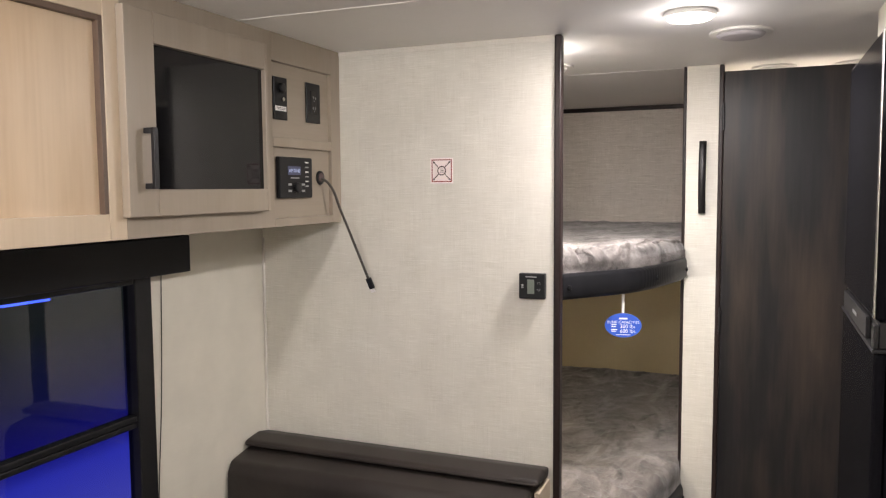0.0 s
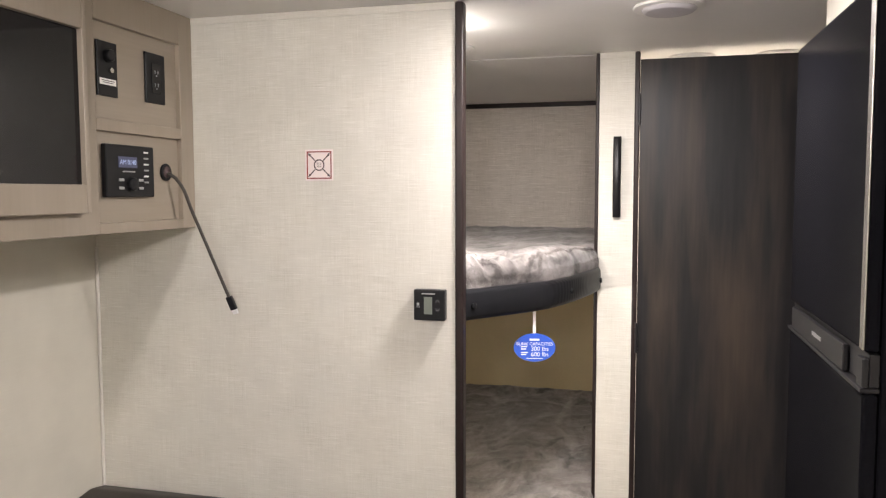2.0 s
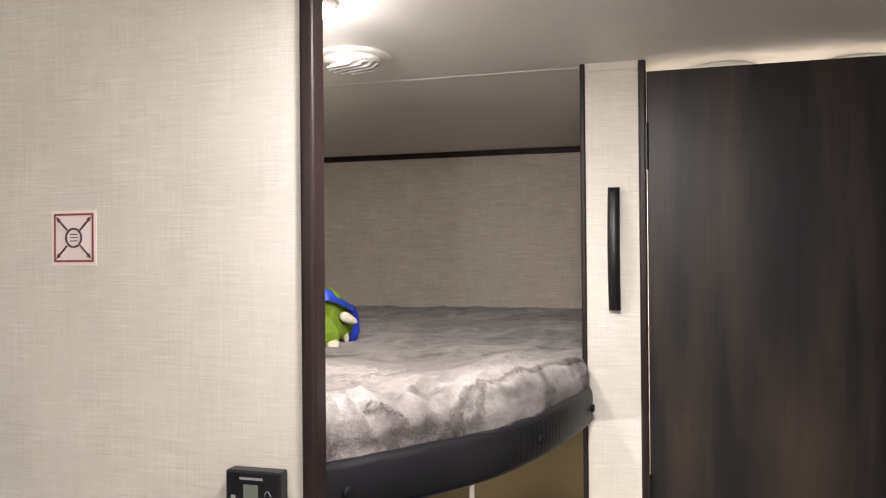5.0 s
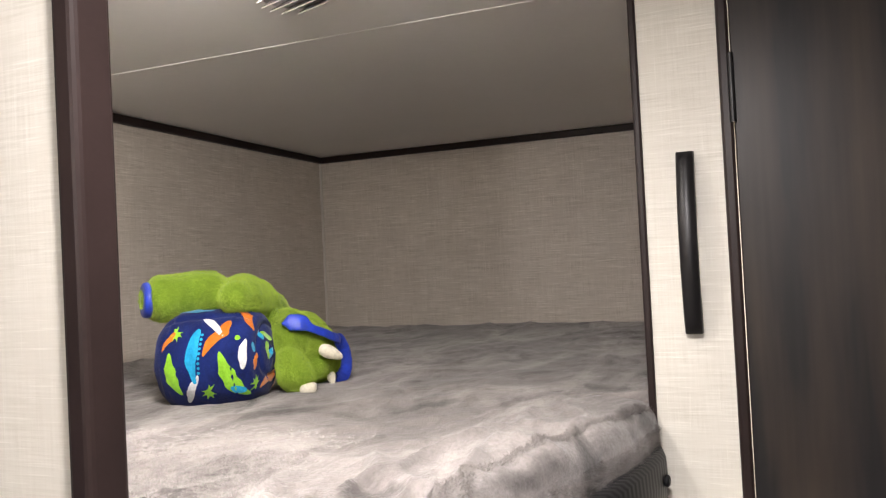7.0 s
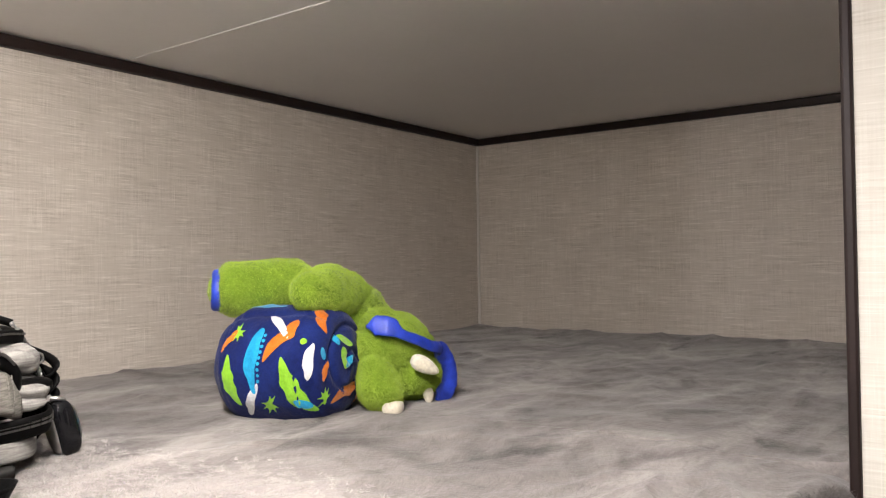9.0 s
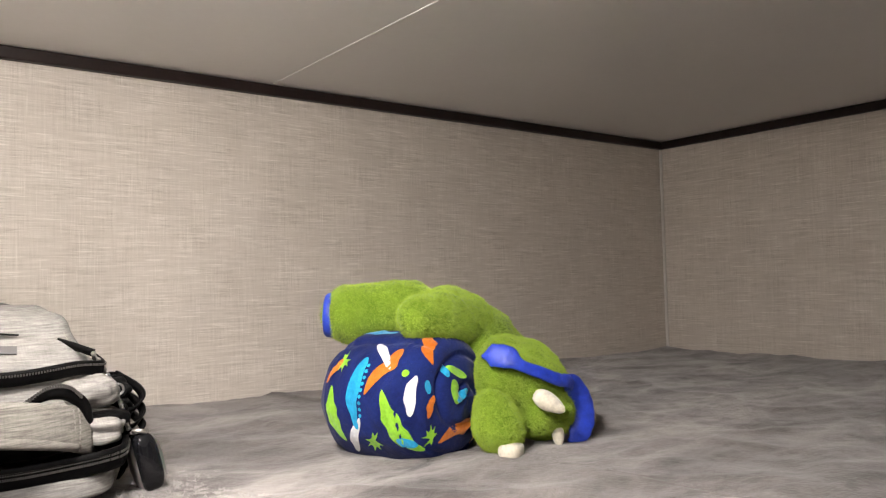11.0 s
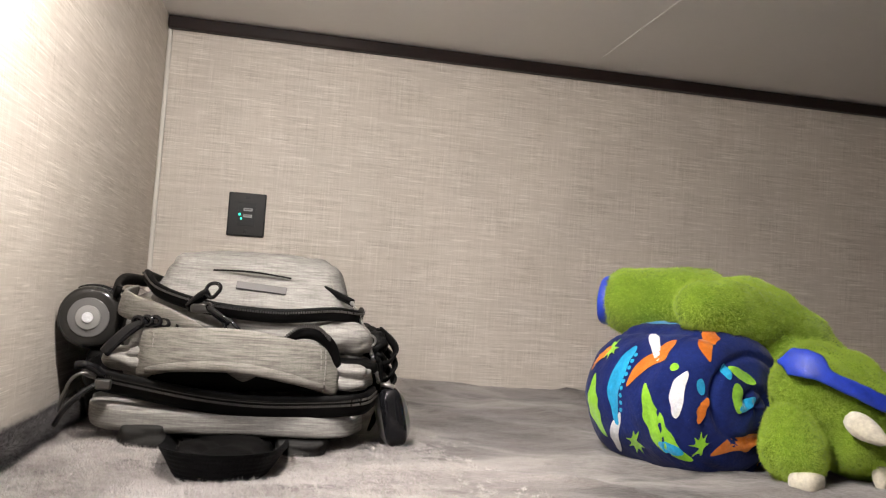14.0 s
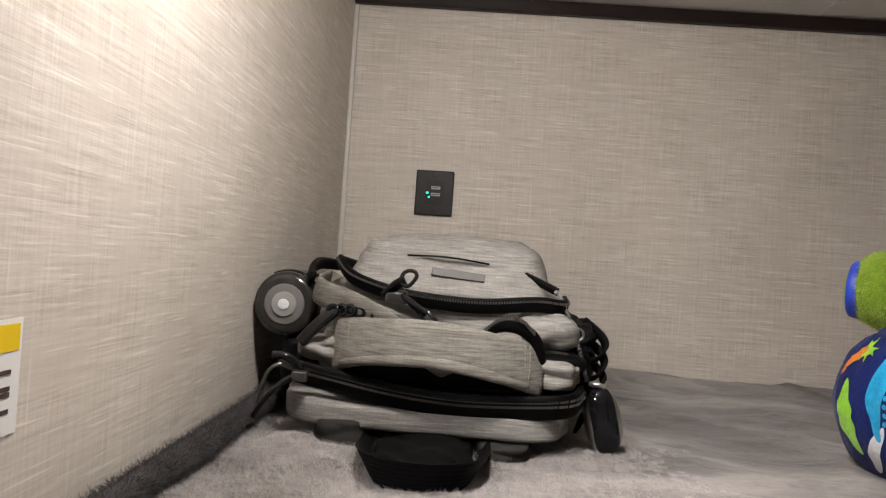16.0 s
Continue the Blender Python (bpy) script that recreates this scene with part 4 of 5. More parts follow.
for z in (1.659, 1.648):
    box("port", XL + 0.0073, XL + 0.0078, 2.583, 2.598, z - 0.0025, z + 0.0025, GREY_PL, 0, usb)
    box("tongue", XL + 0.0079, XL + 0.0082, 2.585, 2.596, z - 0.0004, z + 0.0008, INK, 0, usb)
disc("indicator", (XL + 0.0078, 2.577, 1.650), (1, 0, 0), 0.0022, 0.001, TEAL_GLOW, 0, usb, 16)
disc("indicator", (XL + 0.0078, 2.580, 1.643), (1, 0, 0), 0.0018, 0.001, TEAL_GLOW, 0, usb, 16)
for z in (1.680, 1.621):
    disc("screw", (XL + 0.0065, 2.5885, z), (1, 0, 0), 0.0035, 0.0012, BLACK, 0.0004, usb, 16)

notice = tagged(box("warning_notice", -0.722, -0.655, YK + 0.0001, YK + 0.0008, 1.444, 1.500, PAPER), "white paper notice with a yellow heading bar", "notice")
box("heading", -0.7195, -0.658, YK + 0.0009, YK + 0.0012, 1.4845, 1.4975, YELLOW, 0, notice)
boxes("print", [(-0.714, -0.660, YK + 0.0009, YK + 0.0012, z, z + 0.0022) for z in (1.4735, 1.4655, 1.4625, 1.4545)], INK, 0, notice)


# ---- soft shapes ----
def add_cushion(bm, lo, hi, n=5.0, cuts=14, wob=0.0, freq=14.0, seed=0.0, shape=None):
    """A stuffed box with rounded corners and uneven faces."""
    part = bmesh.new()
    bmesh.ops.create_cube(part, size=2)
    bmesh.ops.subdivide_edges(part, edges=part.edges[:], cuts=cuts, use_grid_fill=True)
    mid = Vector([(a + b) / 2 for a, b in zip(lo, hi)])
    half = Vector([(b - a) / 2 for a, b in zip(lo, hi)])
    for v in part.verts:
        p = v.co
        r = (abs(p.x) ** n + abs(p.y) ** n + abs(p.z) ** n) ** (-1 / n)
        q = p * r
        if shape:
            q = Vector(shape(*q))
        w = Vector((q.x * half.x, q.y * half.y, q.z * half.z)) + mid
        if wob:
            d = q.normalized()
            w += d * wob * (fnoise(w.x * freq, w.y * freq, w.z * freq + seed) + 0.5 * fnoise(w.x * freq * 2.7, w.y * freq * 2.7, w.z * freq * 2.7 + seed) + (-1.3) * max(0, 1 - 5 * abs(fnoise(w.x * freq * 0.9 + 5, w.y * freq * 0.55, w.z * freq * 1.4 - seed))))
        v.co = w
    me = bpy.data.meshes.new("tmp")
    part.to_mesh(me)
    part.free()
    bm.from_mesh(me)
    bpy.data.meshes.remove(me)


def cushion(name, lo, hi, mat, parent=None, **kw):
    bm = bmesh.new()
    add_cushion(bm, lo, hi, **kw)
    ob = put(name, bm, mat, None, True)
    return part_of(ob, parent) if parent else ob


def ribbon(name, pts, up, width, thick, mat, parent=None):
    """A flat band along points, its width along up."""
    bm = bmesh.new()
    prev = None
    up = Vector(up).normalized()
    pts = [Vector(p) for p in pts]
    for i, p in enumerate(pts):
        t = (pts[min(i + 1, len(pts) - 1)] - pts[max(i - 1, 0)]).normalized()
        nrm = t.cross(up).normalized()
        ring = [bm.verts.new(p + up * a * width / 2 + nrm * b * thick / 2) for a, b in ((-1, -1), (1, -1), (1, 1), (-1, 1))]
        if prev:
            for k in range(4):
                bm.faces.new((prev[k], prev[(k + 1) % 4], ring[(k + 1) % 4], ring[k]))
        else:
            bm.faces.new(ring[::-1])
        prev = ring
    bm.faces.new(prev)
    bmesh.ops.recalc_face_normals(bm, faces=bm.faces)
    ob = put(name, bm, mat, None, True)
    return part_of(ob, parent) if parent else ob


def curve_points(pts, n=40):
    """Points along a smooth line through pts."""
    pts = [Vector(p) for p in pts]
    full = [pts[0] * 2 - pts[1]] + pts + [pts[-1] * 2 - pts[-2]]
    out = []
    for i in range(n + 1):
        u = i / n * (len(pts) - 1)
        k = min(int(u), len(pts) - 2)
        f = u - k
        a, b, c, d = full[k:k + 4]
        out.append(0.5 * ((2 * b) + (c - a) * f + (2 * a - 5 * b + 4 * c - d) * f * f + (3 * b - a - 3 * c + d) * f ** 3))
    return out


def blob(name, capsules, voxel, mat, parent, smooth=3):
    """Capsules (p0, p1, r0, r1) melted into one smooth body."""
    bm = bmesh.new()
    for p0, p1, r0, r1 in capsules:
        a, b = Vector(p0), Vector(p1)
        n = max(2, int((b - a).length / (0.35 * min(r0, r1))) + 1)
        for i in range(n):
            u = i / (n - 1)
            r = bmesh.ops.create_icosphere(bm, subdivisions=3, radius=r0 + (r1 - r0) * u)
            bmesh.ops.translate(bm, verts=r["verts"], vec=a.lerp(b, u))
    ob = put(name, bm, mat)
    mod = ob.modifiers.new("melt", "REMESH")
    mod.mode, mod.voxel_size = "VOXEL", voxel
    me = bpy.data.meshes.new_from_object(ob.evaluated_get(bpy.context.evaluated_depsgraph_get()))
    bpy.data.objects.remove(ob)
    bm = bmesh.new()
    bm.from_mesh(me)
    for _ in range(smooth):
        bmesh.ops.smooth_vert(bm, verts=bm.verts, factor=0.5, use_axis_x=True, use_axis_y=True, use_axis_z=True)
    bpy.data.meshes.remove(me)
    bm.normal_update()
    for v in bm.verts:
        x, y, z = v.co
        v.co += v.normal * (0.0022 * fnoise(x * 38, y * 38, z * 38) + 0.0016 * fnoise(x * 95, y * 95, z * 95))
    return part_of(put(name, bm, mat, None, True), parent)


# ---- backpack ----
BZ = ZM - 0.011
bag = tagged(empty("backpack", (-1.30, 2.62, BZ)), "heather-grey backpack lying flat on the bunk", "backpack")


def padded_band(name, pts, up, widths, thick, mat, parent, sides=20, power=3.2):
    """A stuffed band along points: widths (in metres) along up, rounded rims."""
    bm = bmesh.new()
    prev = None
    up = Vector(up).normalized()
    pts = [Vector(p) for p in pts]
    last = len(pts) - 1
    for i, p in enumerate(pts):
        t = (pts[min(i + 1, last)] - pts[max(i - 1, 0)]).normalized()
        nrm = t.cross(up).normalized()
        u = i / last * (len(widths) - 1)
        k = min(int(u), len(widths) - 2)
        w = widths[k] + (widths[k + 1] - widths[k]) * step(u - k)
        ring = []
        for j in range(sides):
            a = 2 * math.pi * j / sides
            c, d = math.cos(a), math.sin(a)
            r = (abs(c) ** power + abs(d) ** power) ** (-1 / power)
            ring.append(bm.verts.new(p + up * (c * r * w / 2) + nrm * (d * r * thick / 2)))
        if prev:
            for j in range(sides):
                bm.faces.new((prev[j], prev[(j + 1) % sides], ring[(j + 1) % sides], ring[j]))
        else:
            bm.faces.new(ring[::-1])
        prev = ring
    bm.faces.new(prev)
    bmesh.ops.recalc_face_normals(bm, faces=bm.faces)
    return part_of(put(name, bm, mat, None, True), parent)


def seam(points, mat, size=0.0013, gap=2, count=30):
    """A line of short stitches along a smooth line."""
    pts = curve_points(points, count)
    bm = bmesh.new()
    for a, b in list(zip(pts, pts[1:]))[::gap]:
        for q in (a, a.lerp(b, 0.5), b):
            add_box(bm, tuple(v - size / 2 for v in q), tuple(v + size / 2 for v in q))
    return part_of(put("stitching", bm, mat), bag)


def B(x, y, z):
    return (x, y, BZ + z)


cushion("back_panel", B(-1.595, 2.500, 0.0), B(-1.085, 2.748, 0.020), WEBBING, bag, n=6, wob=0.003)
lift = lambda x, y, z: (x - 0.012 * y * y, y, z + 0.42 * max(0, -y - 0.45) - 0.10 * max(0, 0.55 - abs(y)))
cushion("main_body", B(-1.60, 2.478, 0.010), B(-1.040, 2.764, 0.042), HEATHER, bag, n=7, wob=0.0022, freq=10, cuts=36, shape=lift)
cushion("upper_body", B(-1.60, 2.496, 0.046), B(-1.068, 2.762, 0.150), HEATHER, bag, n=6, wob=0.0060, freq=14, seed=3.0, cuts=44,
        shape=lambda x, y, z: (x - (0.08 * max(0, z) if x > 0 else 0), y * (1 - 0.03 * max(0, z)), z))
cushion("front_pocket", B(-1.58, 2.512, 0.110), B(-1.088, 2.754, 0.203), HEATHER, bag, n=8, wob=0.0042, freq=13, seed=8.0, cuts=44,
        shape=lambda x, y, z: (x - (0.17 * max(0, z + 0.2) if x > 0 else 0), y * (1 - 0.115 * (z + 1)), z - 0.10 * max(0, x) ** 2 - 0.06 * abs(y) ** 3 * max(0, z)))
# side gusset seams of the pocket
seam([B(-1.118, 2.549, 0.150), B(-1.128, 2.552, 0.172), B(-1.18, 2.556, 0.190)], STITCH, 0.0011)
seam([B(-1.118, 2.722, 0.150), B(-1.130, 2.716, 0.172), B(-1.18, 2.708, 0.188)], STITCH, 0.0011)
# zip lines with teeth
zip1 = curve_points([B(-1.30, 2.480, 0.068), B(-1.10, 2.482, 0.068), B(-1.056, 2.494, 0.065), B(-1.046, 2.542, 0.057), B(-1.043, 2.594, 0.049), B(-1.042, 2.645, 0.045), B(-1.043, 2.696, 0.046), B(-1.048, 2.748, 0.050), B(-1.085, 2.766, 0.054)])
zip2 = curve_points([B(-1.30, 2.516, 0.158), B(-1.17, 2.517, 0.164), B(-1.118, 2.525, 0.164), B(-1.092, 2.541, 0.151), B(-1.080, 2.573, 0.141), B(-1.075, 2.611, 0.135), B(-1.073, 2.665, 0.133), B(-1.078, 2.718, 0.138), B(-1.092, 2.744, 0.136), B(-1.16, 2.754, 0.138)])
for z in (zip1, zip2):
    padded_band("zip_tape", z, (0.25, 0, 1), [0.022, 0.023] if z is zip1 else [0.014, 0.015], 0.007, ZIP_SHADE_BLACK, bag, 12)
    for lane in ((-1, 1) if z is zip1 else (0,)):
        bm = bmesh.new()
        for a, b in zip(z, z[1:]):
            for k in range(5):
                p = a.lerp(b, k / 5)
                out = (b - a).normalized().cross(Vector((0, 0, 1)))
                q = p + out * 0.0040 + Vector((0, 0, 0.0022 * lane + 0.003))
                add_box(bm, (q.x - 0.0007, q.y - 0.0007, q.z - 0.0011), (q.x + 0.0007, q.y + 0.0007, q.z + 0.0011))
        part_of(put("zip_teeth", bm, GUNMETAL), bag)["kind"] = "stuff"
# black stand-in for dark panel and shade behind the haul handle, with a corner of cloth in it
cushion("handle_recess_shade", B(-1.12, 2.535, 0.056), B(-1.052, 2.722, 0.092), ZIP_SHADE_BLACK, bag, n=5, wob=0.001)
cushion("cloth_corner", B(-1.07, 2.606, 0.066), B(-1.044, 2.660, 0.084), HEATHER, bag, n=2, cuts=12, wob=0.001, shape=lambda x, y, z: (x, y * (0.25 + 0.75 * (z + 1) / 2), z))
# haul handle across the end: a padded arch sewn down at both ends
hp = curve_points([B(-1.064, 2.536, 0.088), B(-1.046, 2.552, 0.094), B(-1.029, 2.590, 0.100), B(-1.022, 2.630, 0.101), B(-1.025, 2.668, 0.095), B(-1.040, 2.700, 0.086), B(-1.058, 2.722, 0.080)], 40)
padded_band("haul_handle", hp, (-0.30, 0, 1), [0.050, 0.045, 0.038, 0.038, 0.040, 0.044, 0.050], 0.013, HEATHER_WARM, bag, 24)
padded_band("handle_piping", [p + Vector((0.0075, 0, -0.0165)) for p in hp[4:-4]], (-0.30, 0, 1), [0.007, 0.011, 0.011, 0.007], 0.009, HEATHER_WARM, bag, 14, 2.4)
for i in (5, 35):
    p = hp[i]
    for off in (0.0, 0.0045):
        seam([p + Vector((0.0068, off, -0.021)), p + Vector((0.0078, off + 0.001, 0.0)), p + Vector((0.0040, off, 0.021))], STITCH, 0.0011, 2, 16)
# gathered cloth at both ends of the handle
cushion("side_fold", B(-1.15, 2.492, 0.062), B(-1.052, 2.556, 0.104), HEATHER, bag, n=3, cuts=24, wob=0.005, freq=22, seed=5.0, shape=lambda x, y, z: (x - 0.25 * max(0, -y), y, z * (0.75 + 0.25 * y) - 0.15 * max(0, -y)))
cushion("side_fold", B(-1.15, 2.530, 0.084), B(-1.064, 2.575, 0.126), HEATHER, bag, n=2.6, cuts=20, wob=0.004, freq=20, seed=6.5)
cushion("side_fold", B(-1.16, 2.712, 0.056), B(-1.046, 2.766, 0.094), HEATHER, bag, n=3.4, cuts=24, wob=0.005, freq=24, seed=9.0)
cushion("side_fold", B(-1.20, 2.694, 0.090), B(-1.056, 2.764, 0.136), HEATHER, bag, n=2.5, cuts=28, wob=0.004, freq=16, seed=12.0, shape=lambda x, y, z: (x, y, z - 0.25 * max(0, y)))
# black cushion stands in for the shaded hollow below the pouch
cushion("pocket_mouth_shade", B(-1.10, 2.706, 0.076), B(-1.058, 2.768, 0.094), ZIP_SHADE_BLACK, bag, n=3, cuts=10)
padded_band("compression_strap", curve_points([B(-1.20, 2.498, 0.142), B(-1.12, 2.502, 0.138), B(-1.085, 2.517, 0.133), B(-1.066, 2.548, 0.126), B(-1.060, 2.580, 0.112), B(-1.060, 2.596, 0.104)], 28), (0.3, 0.30, 1), [0.026, 0.027, 0.024, 0.020], 0.006, HEATHER_WARM, bag, 16)
padded_band("pocket_zip", curve_points([B(-1.064, 2.668, 0.106), B(-1.052, 2.684, 0.117), B(-1.048, 2.702, 0.117), B(-1.050, 2.716, 0.106), B(-1.056, 2.723, 0.088), B(-1.066, 2.728, 0.074)], 28), (0.75, 0.25, 0.5), [0.008, 0.014, 0.015, 0.012], 0.010, ZIP_SHADE_BLACK, bag, 12)
bm = bmesh.new()
for p in curve_points([B(-1.055, 2.668, 0.111), B(-1.043, 2.684, 0.1245), B(-1.039, 2.702, 0.1245), B(-1.041, 2.714, 0.114)], 26):
    add_box(bm, (p.x - 0.001, p.y - 0.0008, p.z - 0.0018), (p.x + 0.001, p.y + 0.0008, p.z + 0.0018))
part_of(put("zip_teeth", bm, GUNMETAL), bag)["kind"] = "stuff"
# zip pulls: flat moulded tabs with a slot near the tip
padded_band("zip_pull", curve_points([B(-1.058, 2.574, 0.136), B(-1.050, 2.586, 0.147), B(-1.046, 2.595, 0.153)], 10), (0.6, -0.35, 0.65), [0.010, 0.012, 0.012], 0.004, GLOSS, bag, 12)
part_of(tube("pull_loop", [B(-1.046, 2.592, 0.157), B(-1.044, 2.601, 0.162), B(-1.043, 2.605, 0.159), B(-1.043, 2.603, 0.153), B(-1.046, 2.595, 0.148)], 0.0019, GLOSS, None, True), bag)
padded_band("zip_pull", curve_points([B(-1.054, 2.592, 0.139), B(-1.046, 2.606, 0.130), B(-1.043, 2.616, 0.123)], 10), (0.6, 0.45, 0.55), [0.008, 0.009, 0.008], 0.004, GLOSS, bag, 12)
part_of(tube("pull_loop", [B(-1.045, 2.612, 0.127), B(-1.041, 2.622, 0.122), B(-1.040, 2.626, 0.117), B(-1.041, 2.621, 0.116), B(-1.044, 2.612, 0.121)], 0.0017, GLOSS, None, True), bag)
part_of(box("slider", -1.066, -1.052, 2.577, 2.597, BZ + 0.132, BZ + 0.143, GUNMETAL, 0.003), bag)
part_of(box("slider", -1.0430, -1.0350, 2.500, 2.514, BZ + 0.056, BZ + 0.066, GUNMETAL, 0.002), bag)
part_of(tube("pull_cord", [B(-1.040, 2.503, 0.062), B(-1.032, 2.490, 0.052), B(-1.032, 2.476, 0.036), B(-1.038, 2.468, 0.022)], 0.0028, GLOSS), bag)
part_of(tube("pull_cord", [B(-1.040, 2.500, 0.068), B(-1.034, 2.486, 0.070), B(-1.036, 2.474, 0.050), B(-1.040, 2.470, 0.034)], 0.0018, GUNMETAL), bag)
part_of(tube("pull_cord", [B(-1.042, 2.506, 0.070), B(-1.036, 2.494, 0.078), B(-1.038, 2.482, 0.078)], 0.0040, GLOSS), bag)
# side-release buckle and its links at the pocket's corner
for k in range(7):
    u = k / 6
    link_at = Vector(B(-1.066 + 0.006 * u, 2.528 + 0.050 * u, 0.120 + 0.006 * math.sin(u * 3.0) - 0.012 * u))
    part_of(tube("buckle_link", [tuple(link_at + Vector((0.002 * math.cos(a), 0.0050 * math.cos(a), 0.0042 * math.sin(a)))) for a in [i * math.pi / 3 for i in range(6)]], 0.0020, GLOSS, None, True), bag)
padded_band("buckle", curve_points([B(-1.068, 2.536, 0.122), B(-1.066, 2.522, 0.112), B(-1.064, 2.508, 0.098), B(-1.064, 2.500, 0.088)], 14), (0.3, 0.7, -0.6), [0.009, 0.012, 0.011], 0.006, GLOSS, bag, 12)
# loose straps and bunched mesh beside the bag
cushion("mesh_bunch", B(-1.22, 2.748, 0.060), B(-1.105, 2.786, 0.122), MESH_BLACK, bag, n=2.6, cuts=18, wob=0.008, freq=34, seed=2.0)
for z0, z1 in ((0.108, 0.086), (0.092, 0.068), (0.074, 0.056)):
    ribbon("side_strap", curve_points([B(-1.17, 2.778, z0 + 0.012), B(-1.125, 2.789, z0), B(-1.108, 2.790, (z0 + z1) / 2), B(-1.112, 2.780, z1), B(-1.14, 2.770, z1 - 0.004)], 20), (0.6, 0.25, 0.7), 0.010, 0.003, ZIP_SHADE_BLACK, bag)
ribbon("side_strap", curve_points([B(-1.22, 2.766, 0.060), B(-1.14, 2.780, 0.048), B(-1.11, 2.776, 0.036), B(-1.12, 2.77, 0.02)], 20), (0.3, 0.2, 0.9), 0.020, 0.004, WEBBING, bag)
ribbon("side_strap", curve_points([B(-1.30, 2.494, 0.158), B(-1.22, 2.484, 0.160), B(-1.16, 2.486, 0.152), B(-1.12, 2.496, 0.146)], 20), (0.5, 0.3, 0.8), 0.014, 0.006, ZIP_SHADE_BLACK, bag)
# badge and slit on the pocket
badge = part_of(box("badge", -0.0012, 0.0012, -0.026, 0.026, -0.0045, 0.0045, BADGE_GREY, 0.0006), bag)
badge.matrix_basis = pose(-1.1010, 2.642, BZ + 0.160, -5, -34, 2)
part_of(tube("welt", [B(-1.118, 2.590, 0.1760), B(-1.114, 2.63, 0.1765), B(-1.118, 2.672, 0.1725)], 0.0010, ZIP_SHADE_BLACK), bag)
# shoulder straps and webbing loop under the bag
loop = curve_points([(-1.08, 2.575, BZ), (-0.98, 2.577, BZ), (-0.935, 2.590, BZ), (-0.920, 2.624, BZ), (-0.934, 2.658, BZ), (-0.98, 2.671, BZ), (-1.08, 2.674, BZ)], 40)
bm = bmesh.new()
prev = None
for i, p in enumerate(loop):
    t = (loop[min(i + 1, 40)] - loop[max(i - 1, 0)]).normalized()
    out = Vector((t.y, -t.x, 0))
    tall = 0.014 + 0.011 * step((p.x + 1.02) / 0.09)
    ring = []
    for k in range(17):
        u = k / 16
        ring.append(bm.verts.new(p + out * (-0.008 + 0.016 * u + 0.0002 * (-1) ** k) + Vector((0, 0, -0.006 + (tall + 0.006) * u))))
    for k in range(16, -1, -1):
        u = k / 16
        ring.append(bm.verts.new(p + out * (-0.0105 + 0.016 * u) + Vector((0, 0, -0.006 + (tall + 0.006) * u))))
    if prev:
        for k in range(34):
            bm.faces.new((prev[k], prev[(k + 1) % 34], ring[(k + 1) % 34], ring[k]))
    prev = ring
bmesh.ops.recalc_face_normals(bm, faces=bm.faces)
part_of(put("webbing_loop", bm, WEBBING), bag)["label"] = "ribbed black webbing loop"
for y, tall in ((2.546, 0.030), (2.695, 0.016)):
    cushion("shoulder_strap", (-1.22, y - 0.027, BZ - 0.004), (-1.034, y + 0.027, BZ + tall), WEBBING_GREY, bag, n=5, cuts=12, wob=0.003, freq=25, seed=y)
# black filler in the loop: the strap's inner face and the shade within
cushion("strap_fold_shade", (-1.08, 2.582, BZ - 0.006), (-0.935, 2.668, BZ + 0.017), ZIP_SHADE_BLACK, bag, n=3, cuts=8, wob=0.004, freq=30)
# side pockets, bottle, and the key chain
cushion("mesh_pocket", (-1.48, 2.462, BZ + 0.004), (-1.125, 2.497, BZ + 0.100), ZIP_SHADE_BLACK, bag, n=4, cuts=10, wob=0.004, freq=25)
cushion("mesh_pocket", (-1.42, 2.752, BZ + 0.028), (-1.105, 2.790, BZ + 0.120), MESH_BLACK, bag, n=3, cuts=12, wob=0.008, freq=28, seed=4.0)
bottle = tagged(disc("water_bottle", (-1.235, 2.4690, BZ + 0.118), (1, 0, 0), 0.0330, 0.22, BOTTLE, 0.008, sides=48), "smoky clear water bottle in the backpack's pocket", "bottle")
disc("base_ring", (-1.1245, 2.4685, BZ + 0.118), (1, 0, 0), 0.0205, 0.002, BOTTLE_MID, 0.0006, bottle)
disc("base_ring", (-1.1225, 2.4685, BZ + 0.118), (1, 0, 0), 0.0125, 0.002, BOTTLE_PALE, 0.0006, bottle)
disc("base_dimple", (-1.1205, 2.4685, BZ + 0.118), (1, 0, 0), 0.0055, 0.002, CLOUD_WHITE, 0.0006, bottle)
ribbon("band", [(-1.150, 2.4685 + 0.0338 * math.sin(a), BZ + 0.118 + 0.0338 * math.cos(a)) for a in [-0.5 + i * 0.1 for i in range(16)]], (1, 0, 0), 0.020, 0.002, GLOSS, None).parent = bottle
fob = tagged(empty("key_fob", (-1.085, 2.792, BZ)), "glossy black key fob with silver sides on a chain", "key fob")
fm = pose(-1.092, 2.789, BZ + 0.032, 13, -4, 0)
core = cushion("shell", (-0.0165, -0.0135, -0.0315), (0.0165, 0.0135, 0.0315), GLOSS, None, n=3.2, cuts=10)
sides_ = cushion("side_shells", (-0.0125, -0.0175, -0.0295), (0.0125, 0.0175, 0.0295), SILVER, None, n=2.8, cuts=10)
for o in (core, sides_):
    part_of(o, fob)
    o.matrix_basis = fm
part_of(tube("cap", [(-1.090, 2.774, BZ + 0.066), (-1.086, 2.781, BZ + 0.066), (-1.086, 2.788, BZ + 0.064)], 0.0024, SILVER), fob)
bm = bmesh.new()
